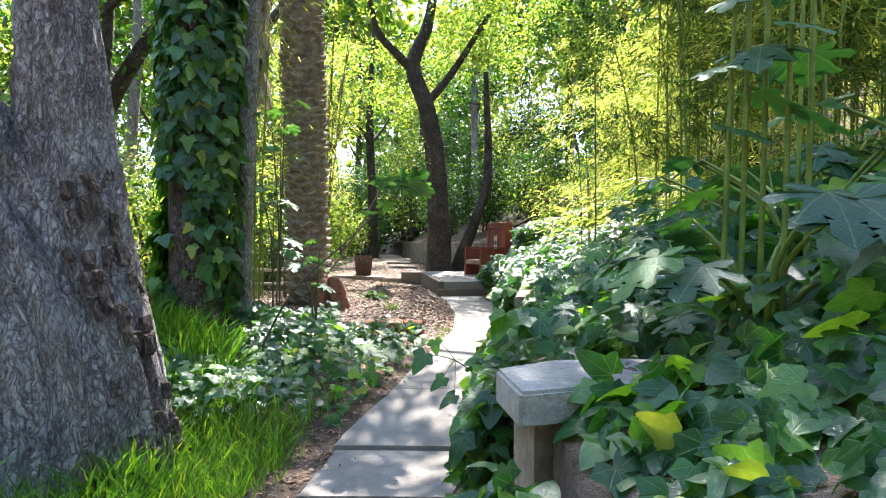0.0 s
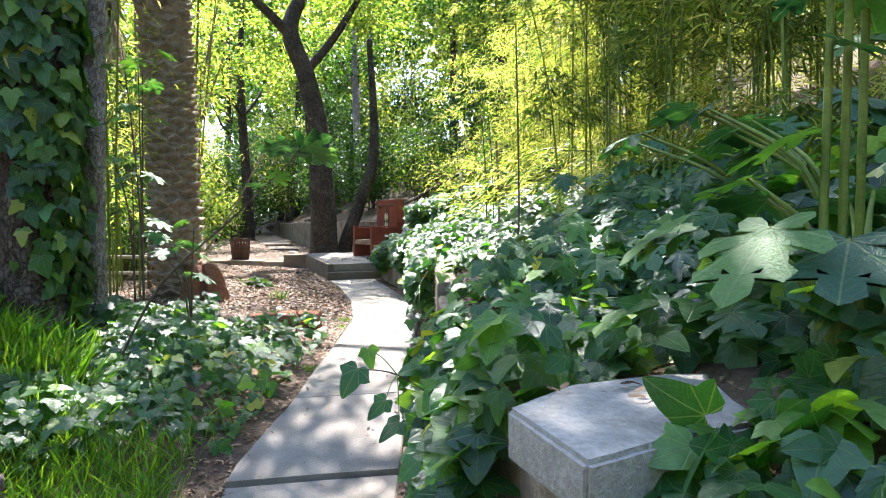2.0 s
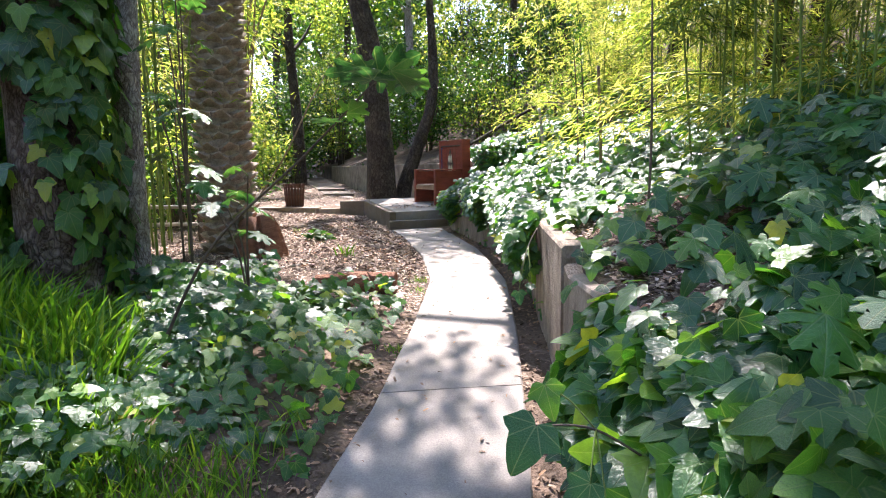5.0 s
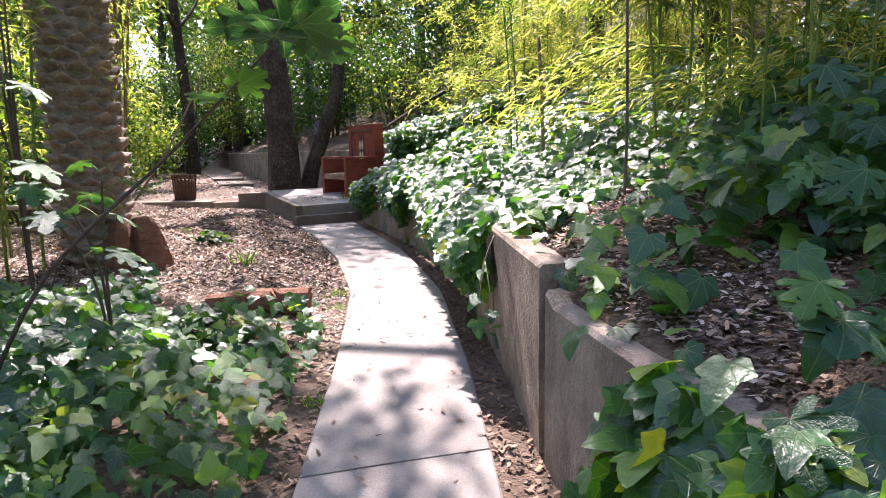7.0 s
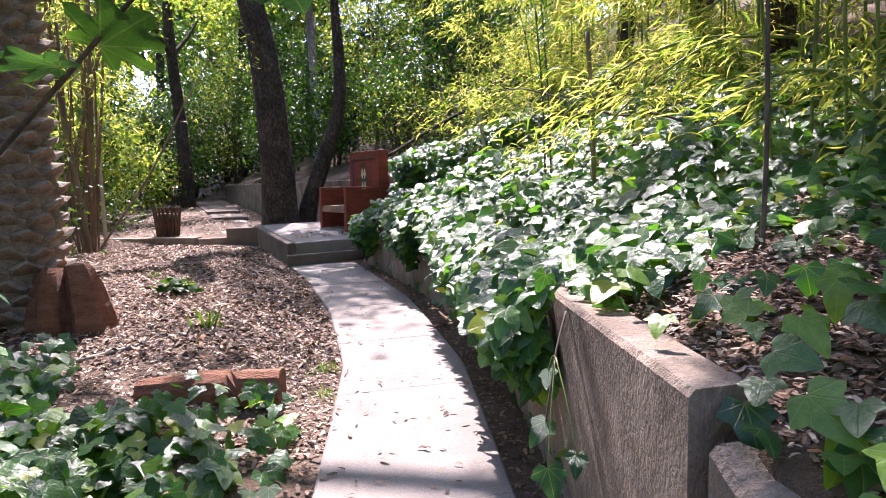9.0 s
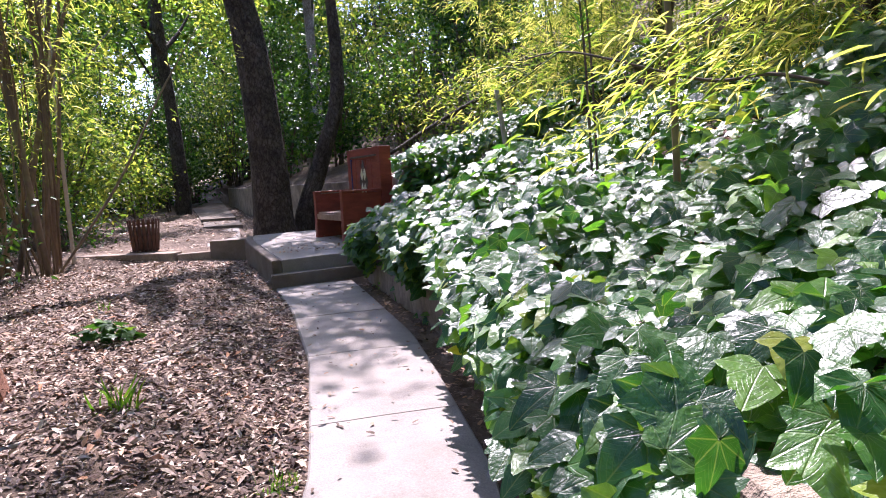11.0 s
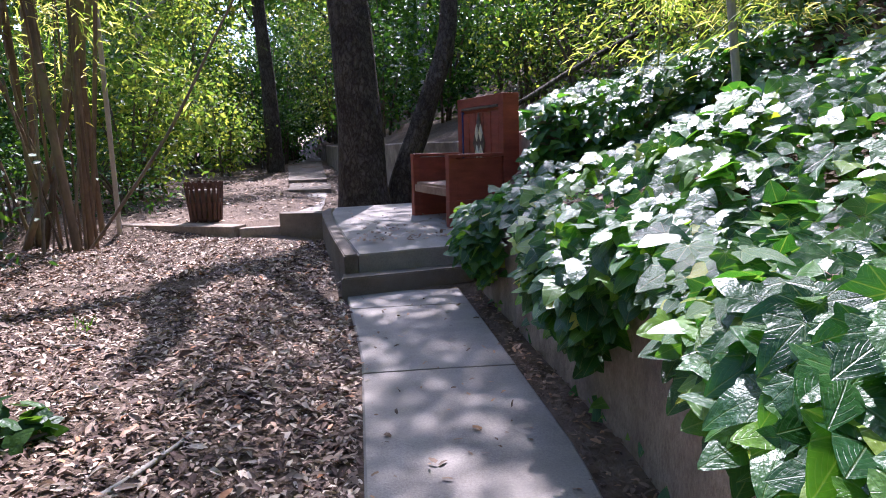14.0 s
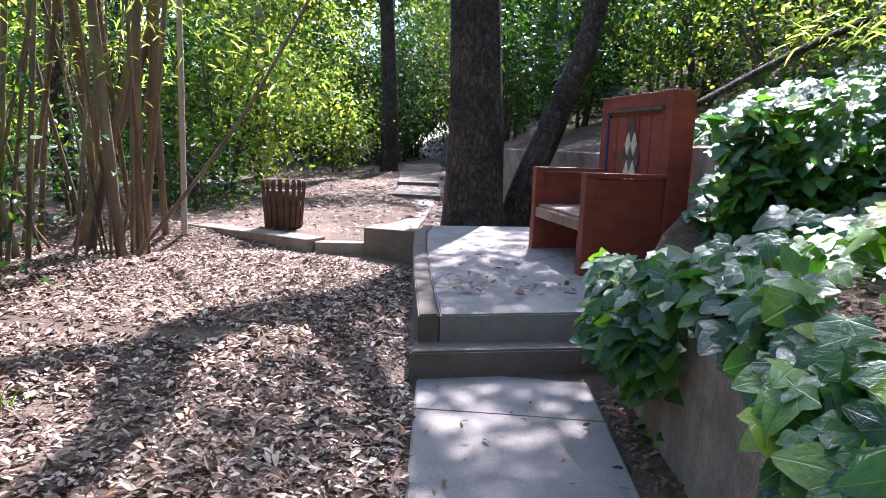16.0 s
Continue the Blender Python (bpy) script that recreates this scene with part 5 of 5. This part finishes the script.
p = np.stack([x, y, ground_z(x, y) + 0.012 + rng.uniform(0, 0.02, n)], 1)
V, F = OVAL
tagged(scatter("leaf_litter", (V * np.array([0.72, 1, 1.6]), F), p, np.array([0, 0, 1.0]) + jit(n, 0.3), jit(n, 1.0) * np.array([1, 1, 0.2]), rng.uniform(0.04, 0.095, n), M_CHIP), "pale curled dead leaves lying on the mulch", "leaf litter", kind="stuff")
n = 5000
x, y = rng.uniform(-5, -0.4, n), rng.uniform(17.0, 30, n)
litter("mulch", "dry leaf mulch on the mound behind the curb", x, y, rng.uniform(0.04, 0.09, n))
n = 22000
y = 1.5 + 12 * rng.uniform(0, 1, n) ** 1.6
x = interp(WALL_X, y) + 0.2 + 2.2 * rng.uniform(0, 1, n)
litter("leaf_litter", "dry brown leaves on the bank behind the wall", x, y, rng.uniform(0.018, 0.055, n), mat=M_LITTER)
n = 1800
y = rng.uniform(2.0, 13.0, n)
x = interp(RIGHT, y) + (interp(WALL_X, y) - interp(RIGHT, y)) * rng.uniform(0, 1, n)
litter("leaf_litter", "dead leaves in the gap between path and wall", x, y, rng.uniform(0.02, 0.06, n), mat=M_LITTER)
n = 2600
y = rng.uniform(-1, 6.6, n)
x = interp(LEFT, y) + 0.05 - 0.9 * rng.uniform(0, 1, n) ** 1.6
litter("leaf_litter", "dead leaves along the path's grassy edge", x, y, rng.uniform(0.02, 0.07, n), mat=M_LITTER)
n = 330
y = rng.uniform(1, 13.1, n)
f = rng.uniform(0.02, 0.98, n)
x = interp(LEFT, y) * (1 - f) + interp(RIGHT, y) * f
litter("fallen_leaves", "single dead leaves lying on the path", x, y, rng.uniform(0.02, 0.055, n), mat=M_LITTER, z=path_z(y))
n = 120
x, y = rng.uniform(-0.2, 1.4, n), rng.uniform(13.8, 16.4, n)
litter("fallen_leaves", "small dead leaves lying on the terrace", x, y, rng.uniform(0.02, 0.05, n), mat=M_LITTER, z=0.339 + 0.03 * (y - 13.2))
x, y = rng.uniform(0.15, 0.75, 26), rng.uniform(0.16, 0.42, 26)
litter("fallen_leaves", "dry leaves lying on the pillar's cap", x, y, rng.uniform(0.02, 0.06, 26), mat=M_LITTER, z=np.full(26, 0.697))


# ---- stalks, stakes and fallen branches on the bank ----
def bare_stem(name, label, pts, radii, mat, cat="stalk", group=""):
    return tagged(stem(name, pts, radii, mat, None, 7), label, cat, group)


bare_stem("dead_stalk", "thin dark upright dead stalk on the bank", [(1.6, 5.1, 0.9), (1.61, 5.1, 1.6), (1.58, 5.12, 3.3)], [0.012, 0.010, 0.007], M_TWIG)
bare_stem("fallen_branch", "thin bare branch leaning across the bank", [(2.75, 6.6, 1.45), (2.4, 7.1, 1.7), (2.25, 7.5, 1.74), (1.85, 8.2, 2.02), (1.7, 8.6, 2.06)], [0.011, 0.010, 0.009, 0.007, 0.005], M_TWIG, "branch")
bare_stem("stake", "weathered leaning wooden stake among the ivy", [(2.6, 11.5, 1.0), (2.56, 11.5, 1.6), (2.48, 11.5, 2.25)], [0.03, 0.028, 0.026], M_POLE, "stake")
bare_stem("stake", "pale upright cane stuck in the ivy bank", [(2.15, 7.6, 0.9), (2.13, 7.6, 1.7), (2.10, 7.62, 2.4)], [0.022, 0.02, 0.018], M_CANE, "stake")
bare_stem("fallen_branch", "long dark fallen branch lying up the slope", [(1.95, 15.6, 1.75), (3.4, 16.6, 2.5), (6.0, 18.0, 3.7)], [0.03, 0.04, 0.045], M_DARKBARK, "branch")
for x, y in ((2.35, 9.0), (2.55, 9.3)):
    z = float(ground_z(x, y))
    root = tagged(new("spiky_stalk"), "tall thin stalk with a dark spiky plume", "plant", "spiky stalks")
    stem("stalk", [(x, y, z - 0.1), (x - 0.03, y, z + 1.0), (x - 0.1, y, z + 1.9)], [0.012, 0.01, 0.007], M_TWIG, root, 6)
    k = 60
    zz = z + rng.uniform(1.1, 2.0, k)
    aa = rng.uniform(0, 6.28, k)
    d = np.stack([np.cos(aa), np.sin(aa), np.full(k, 1.0)], 1)
    scatter("plume", BLADE, np.stack([np.full(k, x - 0.07), np.full(k, y), zz], 1), np.stack([-np.cos(aa), -np.sin(aa), np.ones(k)], 1), d, rng.uniform(0.08, 0.16, k), M_DEEP, root)


def bamboo_spray(pts, n, spread, size):
    """A low arching frond of yellow bamboo."""
    root = tagged(new("bamboo_frond"), "arching frond of sunlit yellow bamboo leaves over the ivy", "bamboo", "bamboo fronds")
    stem("cane", pts, [0.012, 0.01, 0.007, 0.003][:len(pts)], M_STEM, root, 6)
    q, _ = smooth_line(pts, [1] * len(pts), 10)
    q = np.array([tuple(v) for v in q])
    k = (len(q) * rng.uniform(0.25, 1, n)).astype(int).clip(0, len(q) - 1)
    along = np.array(pts[-1]) - np.array(pts[0])
    p = q[k] + rng.normal(0, 1, (n, 3)) * np.array([spread, spread, spread * 0.45])
    scatter("foliage", BLADE, p, np.array([0, 0, 1.0]) + jit(n, 0.4), along / np.linalg.norm(along) + np.array([0, 0, -0.5]) + jit(n, 0.45), rng.uniform(0.7, 1.3, n) * size, M_BAMBOO, root)


bamboo_spray([(3.0, 6.9, 2.25), (2.5, 7.1, 2.2), (2.0, 7.4, 1.9), (1.6, 7.7, 1.45)], 330, 0.2, 0.115)
bamboo_spray([(3.1, 6.5, 2.15), (2.6, 6.7, 2.15), (2.15, 6.9, 1.85), (1.9, 7.2, 1.5)], 300, 0.2, 0.115)
bamboo_spray([(3.4, 9.6, 2.2), (2.9, 9.8, 2.5), (2.2, 10.2, 2.1), (1.8, 10.6, 1.7)], 150, 0.13, 0.085)
bamboo_spray([(3.2, 11.9, 2.3), (2.9, 12.2, 2.6), (2.4, 12.7, 2.5), (2.1, 13.1, 2.25)], 120, 0.16, 0.10)
bamboo_spray([(2.6, 5.4, 1.5), (2.3, 5.5, 1.75), (2.0, 5.7, 1.7), (1.8, 5.8, 1.5)], 120, 0.12, 0.14)

# green tufts in the mulch and moss on the path's edge
for x, y, s, k in ((-0.93, 8.32, 0.16, 26), (-0.1, 7.42, 0.07, 60), (-0.16, 6.9, 0.06, 40), (-0.55, 4.9, 0.07, 40), (-1.9, 12.0, 0.10, 14)):
    p = np.stack([x + rng.normal(0, 0.045, k), y + rng.normal(0, 0.06, k), np.zeros(k)], 1)
    p[:, 2] = ground_z(p[:, 0], p[:, 1]) - 0.005
    lean = jit(k, 0.45)
    lean[:, 2] = 1
    face = jit(k, 1.0)
    face[:, 2] *= 0.1
    V, F = TUFT
    tagged(scatter("grass_tuft", (V * np.array([2.2, 1, 1]), F), p, face, lean, rng.uniform(0.6, 1.3, k) * s, M_GRASS), "small bright green tuft of grass in the mulch", "grass", "grass tufts", "stuff")
for x, y, n in ((-1.4, 10.0, 46), (-1.35, 6.2, 30), (-1.15, 5.7, 30)):
    a = rng.uniform(0, 6.28, n)
    r = rng.uniform(0, 0.24, n)
    p = np.stack([x + r * np.cos(a), y + r * np.sin(a), np.zeros(n)], 1)
    p[:, 2] = ground_z(p[:, 0], p[:, 1]) + rng.uniform(0.03, 0.2, n) * (1 - r * 2)
    tagged(scatter("small_plant", IVY, p, np.array([0, -0.2, 1.0]) + jit(n, 0.35), jit(n, 1.0), rng.uniform(0.07, 0.12, n), M_DEEP), "low dark leafy plant in the mulch", "plant", "small plants", "stuff")
for pts in ([(-1.9, 7.6, 0.2), (-1.5, 7.9, 0.2), (-1.15, 8.05, 0.19)], [(-1.0, 9.3, 0.18), (-0.8, 9.7, 0.17), (-0.65, 10.2, 0.15)], [(-2.3, 11.4, 0.14), (-1.8, 11.6, 0.14), (-1.5, 11.5, 0.13)]):
    z = [float(ground_z(p[0], p[1])) + 0.012 for p in pts]
    bare_stem("fallen_stick", "pale dead stick lying on the mulch", [(p[0], p[1], q) for p, q in zip(pts, z)], [0.016, 0.014, 0.008], M_POLE, "stick", "fallen sticks")


# ---- rail fences in the wood ----
def rail_fence(a, b, rails, label):
    root = tagged(new("rail_fence"), label, "fence", "rail fences")
    a, b = Vector((*a, 0)), Vector((*b, 0))
    for k in range(4):
        q = a.lerp(b, k / 3)
        z = float(ground_z(q.x, q.y))
        stem("post", [(q.x, q.y, z - 0.2), (q.x, q.y, z + 0.3), (q.x + 0.01, q.y, z + 0.72)], [0.045, 0.043, 0.04], M_TWIG, root, 8)
    for h in rails:
        stem("rail", [(*q.xy, float(ground_z(q.x, q.y)) + h) for q in (a, a.lerp(b, 0.5), b)], [0.035, 0.033, 0.03], M_POLE, root, 8)


rail_fence((-7.0, 10.3), (-3.3, 10.9), (0.3, 0.58), "weathered wooden rail fence behind the palm")
rail_fence((-8.5, 15.2), (-4.6, 18.6), (0.25, 0.52), "weathered wooden rail fence behind the bamboo")


# ---- dry leaves on the terrace ----
n = 300
y = rng.uniform(13.7, 16.5, n)
x = np.interp(y, [13.7, 14.2, 16.5], [0.0, -0.1, -0.35]) + rng.uniform(0, 1, n) ** 1.3 * np.interp(y, [13.7, 14.3, 16.5], [1.0, 1.7, 1.9])
litter("fallen_leaves", "scattered dry brown leaves on the terrace", x, y, rng.uniform(0.04, 0.09, n), 0.004, M_LITTER, "stuff", np.full(n, 0.376))

n = 9000
y = rng.uniform(2.6, 6.4, n)
x = interp(WALL_X, y) + 0.16 + 1.5 * rng.uniform(0, 1, n) ** 1.2
litter("mulch", "dark bark chips and dry leaves on the bank behind the low wall", x, y, rng.uniform(0.02, 0.052, n), 0.012)
